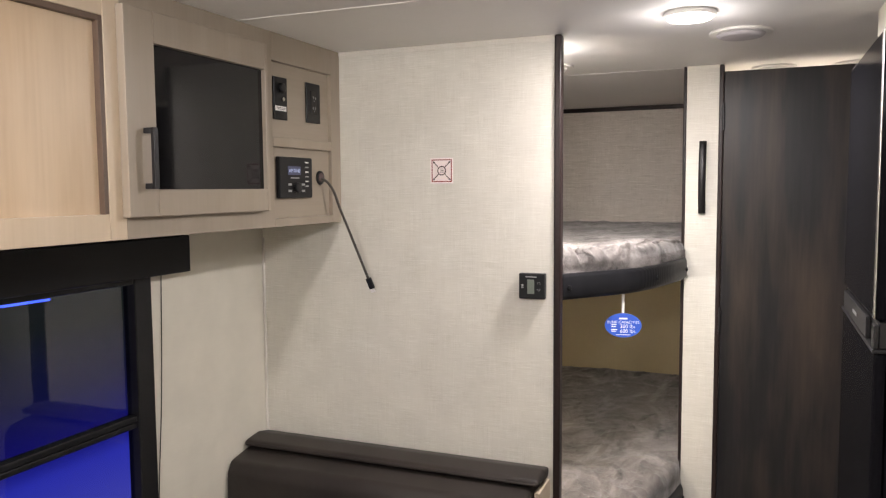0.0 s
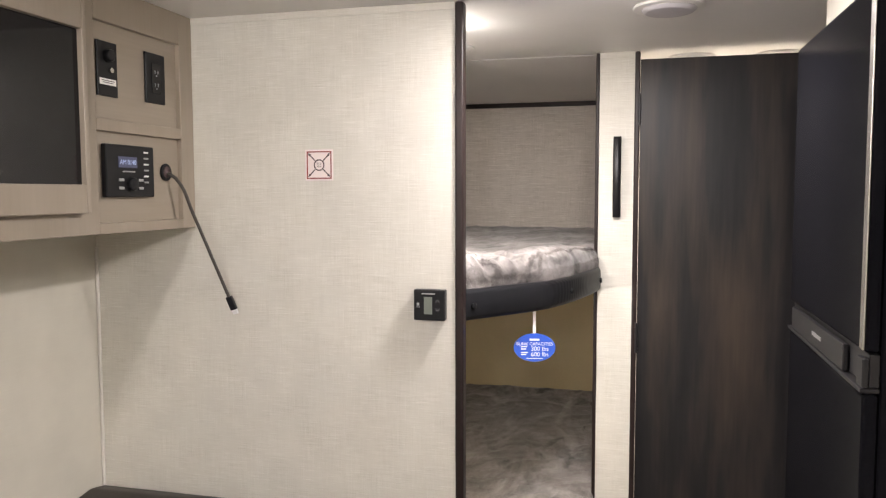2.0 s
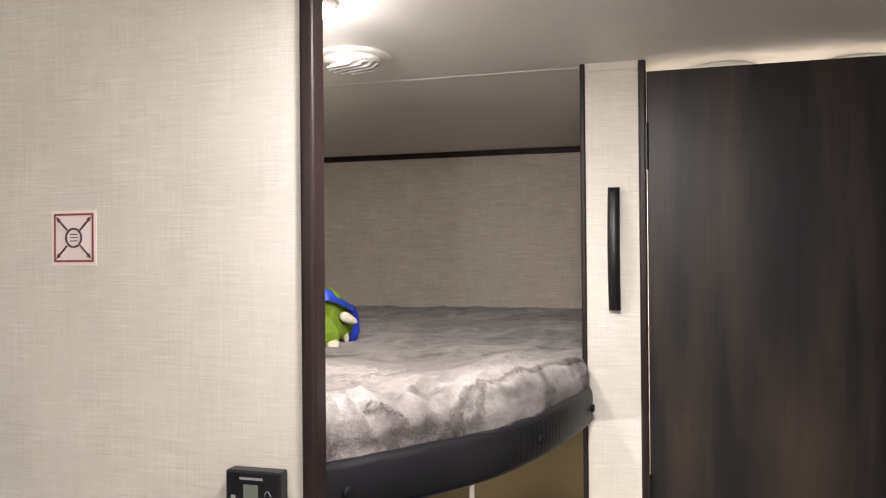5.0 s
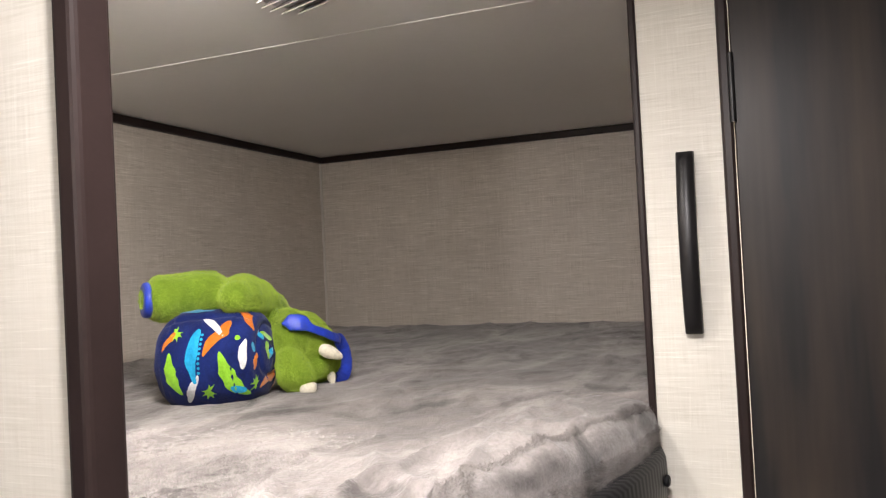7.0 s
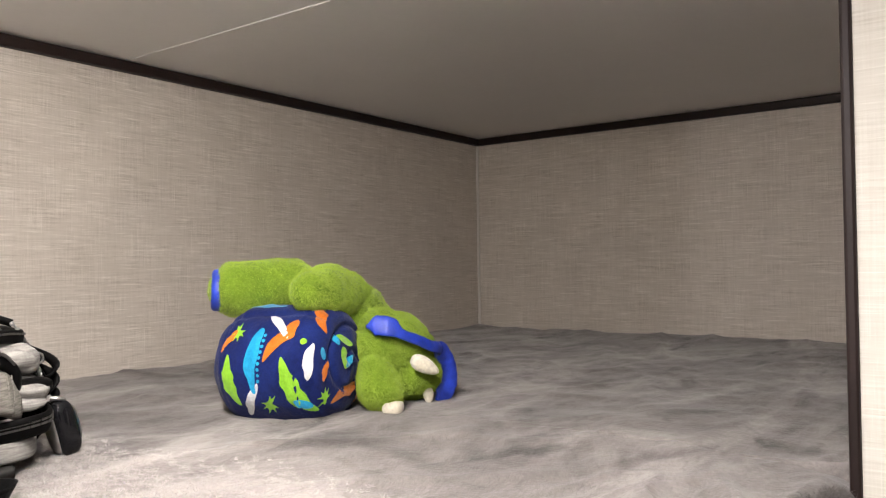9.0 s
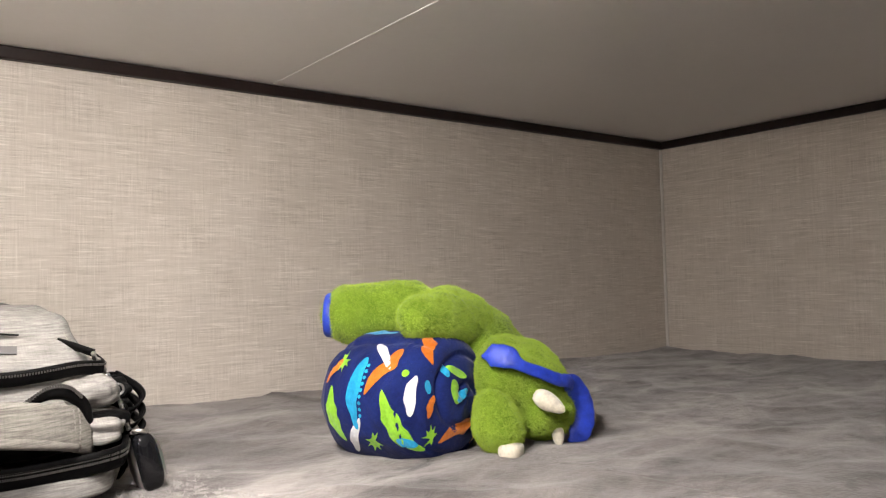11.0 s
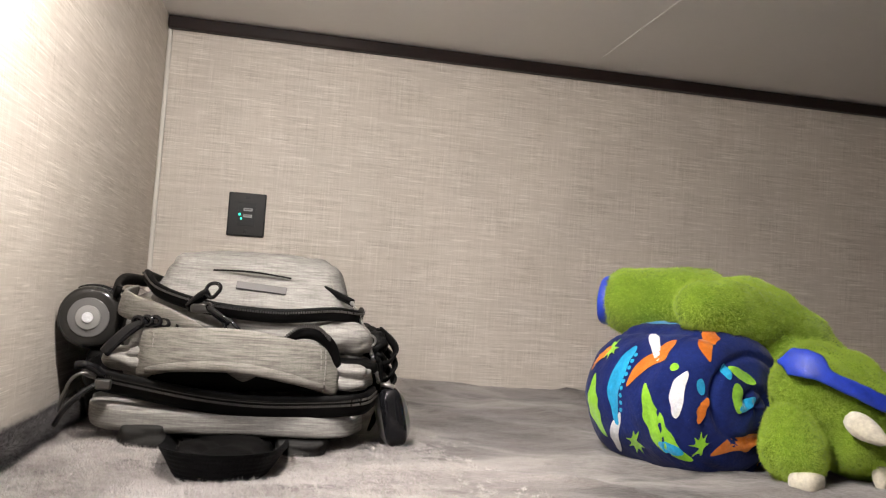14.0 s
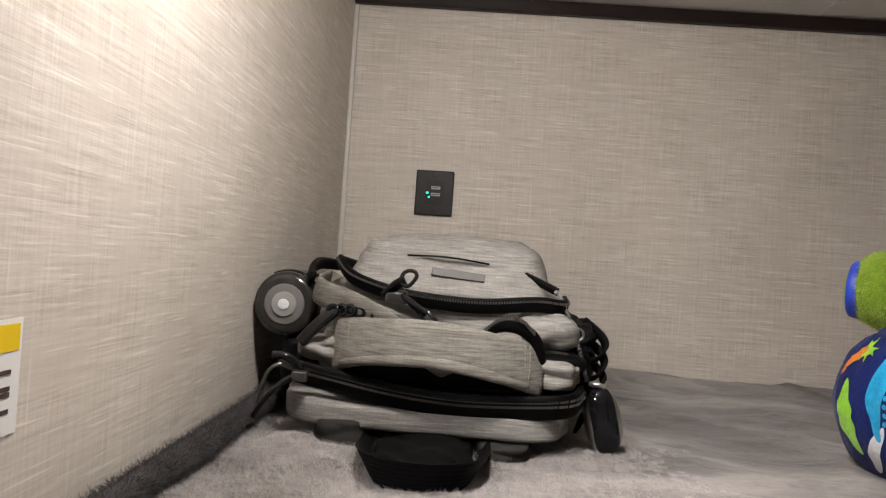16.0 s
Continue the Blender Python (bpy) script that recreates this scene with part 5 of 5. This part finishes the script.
for i in range(26):
    u = i / 25
    at = (-1.098 + 0.010 * math.sin(u * 3), 2.738 + 0.034 * u ** 0.8, BZ + 0.150 - 0.082 * u)
    add_disc(bm, at, (math.cos(i * 1.4), math.sin(i * 1.4), 0.6), 0.0024, 0.0016, 0, 10)
part_of(put("chain", bm, SILVER, None, True), fob)
part_of(tube("snap_ring", [(-1.086, 2.759 + 0.0055 * math.cos(a), BZ + 0.112 + 0.0055 * math.sin(a)) for a in [i * math.pi / 3 for i in range(6)]], 0.0012, SILVER, None, True), fob)
ribbon("strap", curve_points([(-1.128, 2.702, BZ + 0.166), (-1.112, 2.722, BZ + 0.158), (-1.102, 2.740, BZ + 0.150)], 10), (0.6, 0, 0.8), 0.008, 0.003, ZIP_SHADE_BLACK, fob)

# ---- rolled fleece throw with dinosaur print ----
RC, RR, RL = Vector((-1.086, 3.124, ZM - 0.018 + 0.072)), 0.092, 0.166
RM = Matrix.Translation(RC) @ Euler((0, radians(-3), radians(17))).to_matrix().to_4x4()
roll = tagged(empty("rolled_throw", RC - Vector((0, 0, 0.07))), "rolled navy fleece throw with bright dinosaur print", "throw blanket")
half, rc, dome = RL / 2, 0.028, 0.012


def roll_point(l, ang, lift=0.0):
    """The throw's skin: l metres along it (past its half length round onto the end), ang radians round it."""
    a = abs(l) - half + rc
    side = 1 if l > 0 else -1
    if a <= 0:
        x, r = l, RR + 0.004 * (1 - (l / half) ** 2) + lift
    elif a < rc * math.pi / 2:
        x, r = side * (half - rc + (rc + lift) * math.sin(a / rc)), RR - rc + (rc + lift) * math.cos(a / rc)
    else:
        r = max(0.0, RR - rc - (a - rc * math.pi / 2))
        f = 1 - (r / (RR - rc)) ** 2
        x = side * (half + lift + dome * f)
    # soft creases where the turns meet on the ends, and the loose outer edge along the roll
    if a > 0:
        turn_ = (ang / (2 * math.pi) + 0.3 + r / 0.040) % 1.0
        groove = math.exp(-(min(turn_, 1 - turn_) / 0.10) ** 2) * step(a / 0.03) * step(r / 0.02)
        x -= side * 0.005 * groove
        x += side * 0.003 * fnoise(ang * 1.3, r * 40, 7.0)
    y, z = r * math.cos(ang), r * math.sin(ang)
    sag = 0.0030 * fnoise(math.cos(ang) * 2.2, math.sin(ang) * 2.2, x * 22) + 0.0012 * fnoise(math.cos(ang) * 6, math.sin(ang) * 6, x * 60)
    k = 1 + sag / RR
    edge = math.exp(-((math.degrees(ang) % 360 - 118) / 4.0) ** 2) * 0.004 * (a <= rc)
    k -= edge / RR
    return Vector((x, y * k, z * k * 0.90))


bm = bmesh.new()
stations = [half + rc * (math.pi / 2 - 1) + (RR - rc) - 0.0005 - 0.0035 * i for i in range(60)]
stations = [v for v in stations if v > 0]
stations = [-v for v in stations] + stations[::-1]
rings = [[bm.verts.new(roll_point(l, 2 * math.pi * k / 120)) for k in range(120)] for l in stations]
for a, b in zip(rings, rings[1:]):
    for k in range(120):
        bm.faces.new((a[k], a[(k + 1) % 120], b[(k + 1) % 120], b[k]))
bm.faces.new(rings[0][::-1])
bm.faces.new(rings[-1])
bmesh.ops.recalc_face_normals(bm, faces=bm.faces)
fabric = part_of(put("fabric", bm, NAVY, None, True), roll)
fabric.matrix_basis = RM
def rounded(points, n=3):
    """Soften an outline's corners by cutting them."""
    for _ in range(n - 1):
        out = []
        for (ax, ay), (bx, by) in zip(points, points[1:] + points[:1]):
            out += [(ax * 0.75 + bx * 0.25, ay * 0.75 + by * 0.25), (ax * 0.25 + bx * 0.75, ay * 0.25 + by * 0.75)]
        points = out
    return points


RAPTOR = [(-0.10, 1.0), (0.12, 0.72), (0.20, 0.40), (0.42, 0.20), (0.36, -0.05), (0.52, -0.22), (0.48, -0.50), (0.60, -0.75), (0.62, -1.0), (0.35, -0.88), (0.05, -0.62), (-0.28, -0.35), (-0.22, -0.05), (-0.36, 0.18), (-0.22, 0.42)]
STEGO = [(0.22, 1.0), (0.36, 0.80), (0.28, 0.45), (0.30, 0.10), (0.18, -0.25), (0.10, -0.60), (0.12, -1.0), (-0.08, -0.98), (-0.14, -0.60), (-0.30, -0.30), (-0.26, 0.0), (-0.16, 0.35), (-0.02, 0.75)]
SAURO = [(0.45, 1.0), (0.62, 0.72), (0.50, 0.40), (0.55, 0.10), (0.20, -0.05), (-0.15, -0.45), (-0.55, -1.0), (-0.50, -0.45), (-0.42, -0.05), (-0.20, 0.25), (0.05, 0.45), (0.15, 0.75)]
CLOUD = [(-1.0, -0.18), (-0.80, 0.12), (-0.50, 0.14), (-0.25, 0.34), (0.10, 0.30), (0.40, 0.30), (0.70, 0.12), (1.0, -0.02), (0.72, -0.26), (0.2, -0.22), (-0.35, -0.32)]
LEAF = [(0.0, -0.1), (-0.75, 0.05), (-0.25, 0.10), (-0.60, 0.60), (-0.12, 0.25), (-0.05, 0.95), (0.12, 0.28), (0.55, 0.75), (0.24, 0.12), (0.8, 0.15), (0.2, -0.10), (0.30, -0.7), (0.05, -0.35), (-0.12, -0.9), (-0.10, -0.3)]
DOT = [(math.cos(i * math.pi / 5), math.sin(i * math.pi / 5)) for i in range(10)]
OVAL = [(0.5 * math.cos(i * math.pi / 5), math.sin(i * math.pi / 5)) for i in range(10)]


def motif(shape, place, mat):
    """A printed shape laid on the skin by place(x, y)."""
    bm = bmesh.new()
    f = bm.faces.new([bm.verts.new((x, y, 0)) for x, y in rounded(list(shape))])
    bmesh.ops.triangulate(bm, faces=[f])
    bmesh.ops.subdivide_edges(bm, edges=[e for e in bm.edges if e.calc_length() > 0.25], cuts=3, use_grid_fill=True)
    bmesh.ops.triangulate(bm, faces=bm.faces[:])
    for v in bm.verts:
        v.co = place(v.co.x, v.co.y)
    bmesh.ops.recalc_face_normals(bm, faces=bm.faces)
    ob = part_of(put("print", bm, mat, None, True), roll)
    ob.matrix_basis = RM


def print_on_roll(shape, along, around, size, turn, mat, wide=1.0, lift=0.0010):
    """A motif on the side: metres along the roll, degrees round it."""
    c, s = math.cos(radians(turn)), math.sin(radians(turn))
    size *= 1.2
    motif(shape, lambda x, y: roll_point(along + (x * wide * c - y * s) * size, radians(around) - (x * wide * s + y * c) * size / RR, lift), mat)


def print_on_end(shape, y0, z0, size, turn, mat, wide=1.0, lift=0.0016):
    """A motif on the end face, about a place in its plane."""
    c, s = math.cos(radians(turn)), math.sin(radians(turn))
    size *= 1.2

    def place(x, y):
        a, b = y0 + (x * wide * c - y * s) * size, z0 + (x * wide * s + y * c) * size
        r = min(math.hypot(a, b), RR - 0.003)
        l = half - rc + rc * math.pi / 2 + (RR - rc - r) if r < RR - rc else half - rc + rc * math.acos(max(0.0, min(1.0, (r - RR + rc) / rc)))
        return roll_point(l, math.atan2(b, a), lift)

    motif(shape, place, mat)


for args in ((STEGO, -0.008, 168, 0.042, 0, SKY, 0.75), (CLOUD, 0.022, 134, 0.017, -48, CLOUD_WHITE, 1.7), (SAURO, 0.031, 151, 0.030, 0, ORANGE, 1.1), (CLOUD, 0.076, 171, 0.017, 84, CLOUD_WHITE, 1.6),
             (RAPTOR, 0.047, 196, 0.044, 8, LIME, 0.72), (OVAL, 0.060, 212, 0.012, 60, SKY, 1.0, 0.0016), (CLOUD, -0.016, 207, 0.018, 62, CLOUD_WHITE, 1.6), (LEAF, 0.012, 211, 0.020, 150, LIME, 0.8),
             (LEAF, -0.037, 141, 0.019, 190, LIME, 0.8), (RAPTOR, -0.047, 186, 0.034, -4, LIME, 0.7), (DOT, 0.067, 152, 0.0045, 0, LIME), (SAURO, -0.050, 150, 0.016, 0, ORANGE), (STEGO, -0.030, 100, 0.034, 80, SKY),
             (SAURO, 0.078, 120, 0.020, 75, ORANGE, 1.5), (CLOUD, -0.005, 245, 0.024, 20, CLOUD_WHITE)):
    print_on_roll(*args)
for k in range(9):
    print_on_roll(DOT, 0.0075 - 0.0008 * k, 146 + 5.2 * k, 0.0022, 0, SKY)
for args in ((OVAL, -0.010, 0.036, 0.016, 62, LIME, 0.7), (OVAL, -0.030, 0.040, 0.008, 10, SKY), (OVAL, -0.020, 0.010, 0.015, 4, LIME, 0.9), (OVAL, -0.008, 0.003, 0.012, -55, SKY, 0.8),
             (CLOUD, -0.062, -0.004, 0.014, 70, ORANGE), (OVAL, -0.062, 0.022, 0.008, 0, SKY), (LEAF, -0.060, -0.043, 0.016, 5, LIME, 0.7), (SAURO, -0.018, -0.044, 0.024, -35, ORANGE, 1.3), (SAURO, 0.030, -0.050, 0.018, 30, ORANGE)):
    print_on_end(*args)
pile("nap", fabric, 24000, 0.0013, 0.0004, 0.9, NAVY, fabric, None, 11)

# ---- plush dinosaur draped over the roll ----
toy = tagged(empty("plush_dinosaur", (-0.99, 3.23, ZM - 0.012)), "green plush horned dinosaur slumped over the rolled throw", "plush toy")
body = blob("body", [
    ((-1.170, 3.092, 1.542), (-1.140, 3.170, 1.547), 0.0405, 0.0400),
    ((-1.075, 3.185, 1.534), (-1.078, 3.250, 1.500), 0.0440, 0.0480),
    ((-1.078, 3.255, 1.495), (-1.080, 3.300, 1.440), 0.0480, 0.0550),
    ((-1.062, 3.215, 1.490), (-1.050, 3.245, 1.455), 0.0400, 0.0450)], 0.005, GREEN, toy, 2)
leg = blob("leg", [
    ((-1.038, 3.113, 1.540), (-1.044, 3.144, 1.536), 0.0290, 0.0360),
    ((-1.044, 3.144, 1.536), (-1.072, 3.215, 1.525), 0.0365, 0.0420)], 0.0045, GREEN, toy, 2)
head = blob("head", [
    ((-1.020, 3.238, 1.462), (-1.005, 3.262, 1.450), 0.0480, 0.0520),
    ((-0.998, 3.222, 1.455), (-0.990, 3.262, 1.436), 0.0440, 0.0500),
    ((-0.998, 3.240, 1.426), (-0.985, 3.270, 1.414), 0.0400, 0.0440),
    ((-1.000, 3.285, 1.430), (-0.990, 3.292, 1.412), 0.0440, 0.0420),
    ((-0.966, 3.246, 1.408), (-0.964, 3.278, 1.410), 0.0260, 0.0270)], 0.0045, GREEN, toy, 2)
arm = blob("arm", [
    ((-0.984, 3.188, 1.422), (-0.972, 3.184, 1.400), 0.0260, 0.0320),
    ((-0.964, 3.182, 1.395), (-0.957, 3.183, 1.393), 0.0265, 0.0240)], 0.0045, GREEN, toy, 2)
for o, k in ((body, 90000), (leg, 50000), (head, 110000), (arm, 30000)):
    part_of(pile("fur", o, k, 0.0042, 0.0006, 0.6, GREEN_FUR, None, None, k, (0.0, 0.12, -0.25)), toy)
part_of(disc("foot_pad", (-1.187, 3.070, 1.541), (-0.60, -0.80, 0.05), 0.031, 0.018, BLUE_FELT, 0.0065), toy)


def soft_frill(name, path, widths, normal, thick, mat, parent):
    """A flat stuffed strip of cloth lying across the head, its broad side facing normal."""
    bm = bmesh.new()
    prev, count = None, 70
    pts = curve_points(path, count)
    for i, p in enumerate(pts):
        t = (pts[min(i + 1, count)] - pts[max(i - 1, 0)]).normalized()
        a = Vector(normal).cross(t).normalized()
        b = t.cross(a).normalized()
        u = i / count * (len(widths) - 1)
        k = min(int(u), len(widths) - 2)
        w = widths[k] + (widths[k + 1] - widths[k]) * step(u - k)
        w *= 1 + 0.02 * math.sin(i * 0.9)
        ring = [bm.verts.new(p + a * w * math.cos(j * math.pi / 8) + b * thick * (1 + 0.25 * fnoise(i * 0.25, j * 0.5)) * math.sin(j * math.pi / 8)) for j in range(16)]
        if prev:
            for j in range(16):
                bm.faces.new((prev[j], prev[(j + 1) % 16], ring[(j + 1) % 16], ring[j]))
        else:
            bm.faces.new(ring[::-1])
        prev = ring
    bm.faces.new(prev)
    bmesh.ops.recalc_face_normals(bm, faces=bm.faces)
    ob = part_of(put(name, bm, mat, None, True), parent)
    ob["label"] = "shiny blue scalloped frill"
    return ob


soft_frill("frill", [(-0.988, 3.176, 1.487), (-0.974, 3.181, 1.489), (-0.957, 3.190, 1.487), (-0.945, 3.203, 1.476), (-0.934, 3.226, 1.466), (-0.930, 3.250, 1.456), (-0.934, 3.276, 1.450), (-0.945, 3.296, 1.440)],
           [0.003, 0.0150, 0.0150, 0.0075, 0.0080, 0.0085, 0.0090, 0.0080], (0.80, -0.50, 0.30), 0.0032, BLUE_FELT, toy)
soft_frill("frill", [(-0.938, 3.268, 1.456), (-0.940, 3.288, 1.444), (-0.941, 3.304, 1.420), (-0.942, 3.307, 1.395), (-0.944, 3.299, 1.376), (-0.946, 3.287, 1.368)],
           [0.006, 0.0140, 0.0160, 0.0165, 0.0145, 0.006], (0.82, -0.55, 0.10), 0.0042, BLUE_FELT, toy)
for p0, p1, r in (((-0.940, 3.222, 1.438), (-0.908, 3.234, 1.422), 0.0150), ((-0.950, 3.268, 1.390), (-0.944, 3.264, 1.368), 0.0100)):
    a, b = Vector(p0), Vector(p1)
    bm = bmesh.new()
    bmesh.ops.create_uvsphere(bm, u_segments=24, v_segments=16, radius=1)
    for v in bm.verts:
        k = 1 - 0.45 * (v.co.z + 1) / 2
        v.co = Vector((v.co.x * r * k, v.co.y * r * k, v.co.z * (b - a).length * 0.60 + 0.0012 * fnoise(v.co.x * 3, v.co.y * 3, v.co.z * 3)))
    bmesh.ops.rotate(bm, verts=bm.verts, matrix=Vector((0, 0, 1)).rotation_difference(b - a).to_matrix(), cent=(0, 0, 0))
    bmesh.ops.translate(bm, verts=bm.verts, vec=(a + b) / 2)
    part_of(put("horn", bm, CREAM_FELT, None, True), toy)
claws = cushion("claws", (-0.015, -0.0185, -0.0115), (0.015, 0.0185, 0.0115), CREAM_FELT, None, n=2.6, cuts=10)
part_of(claws, toy)
claws.matrix_basis = pose(-0.944, 3.180, ZM - 0.004, 0, 0, 30)
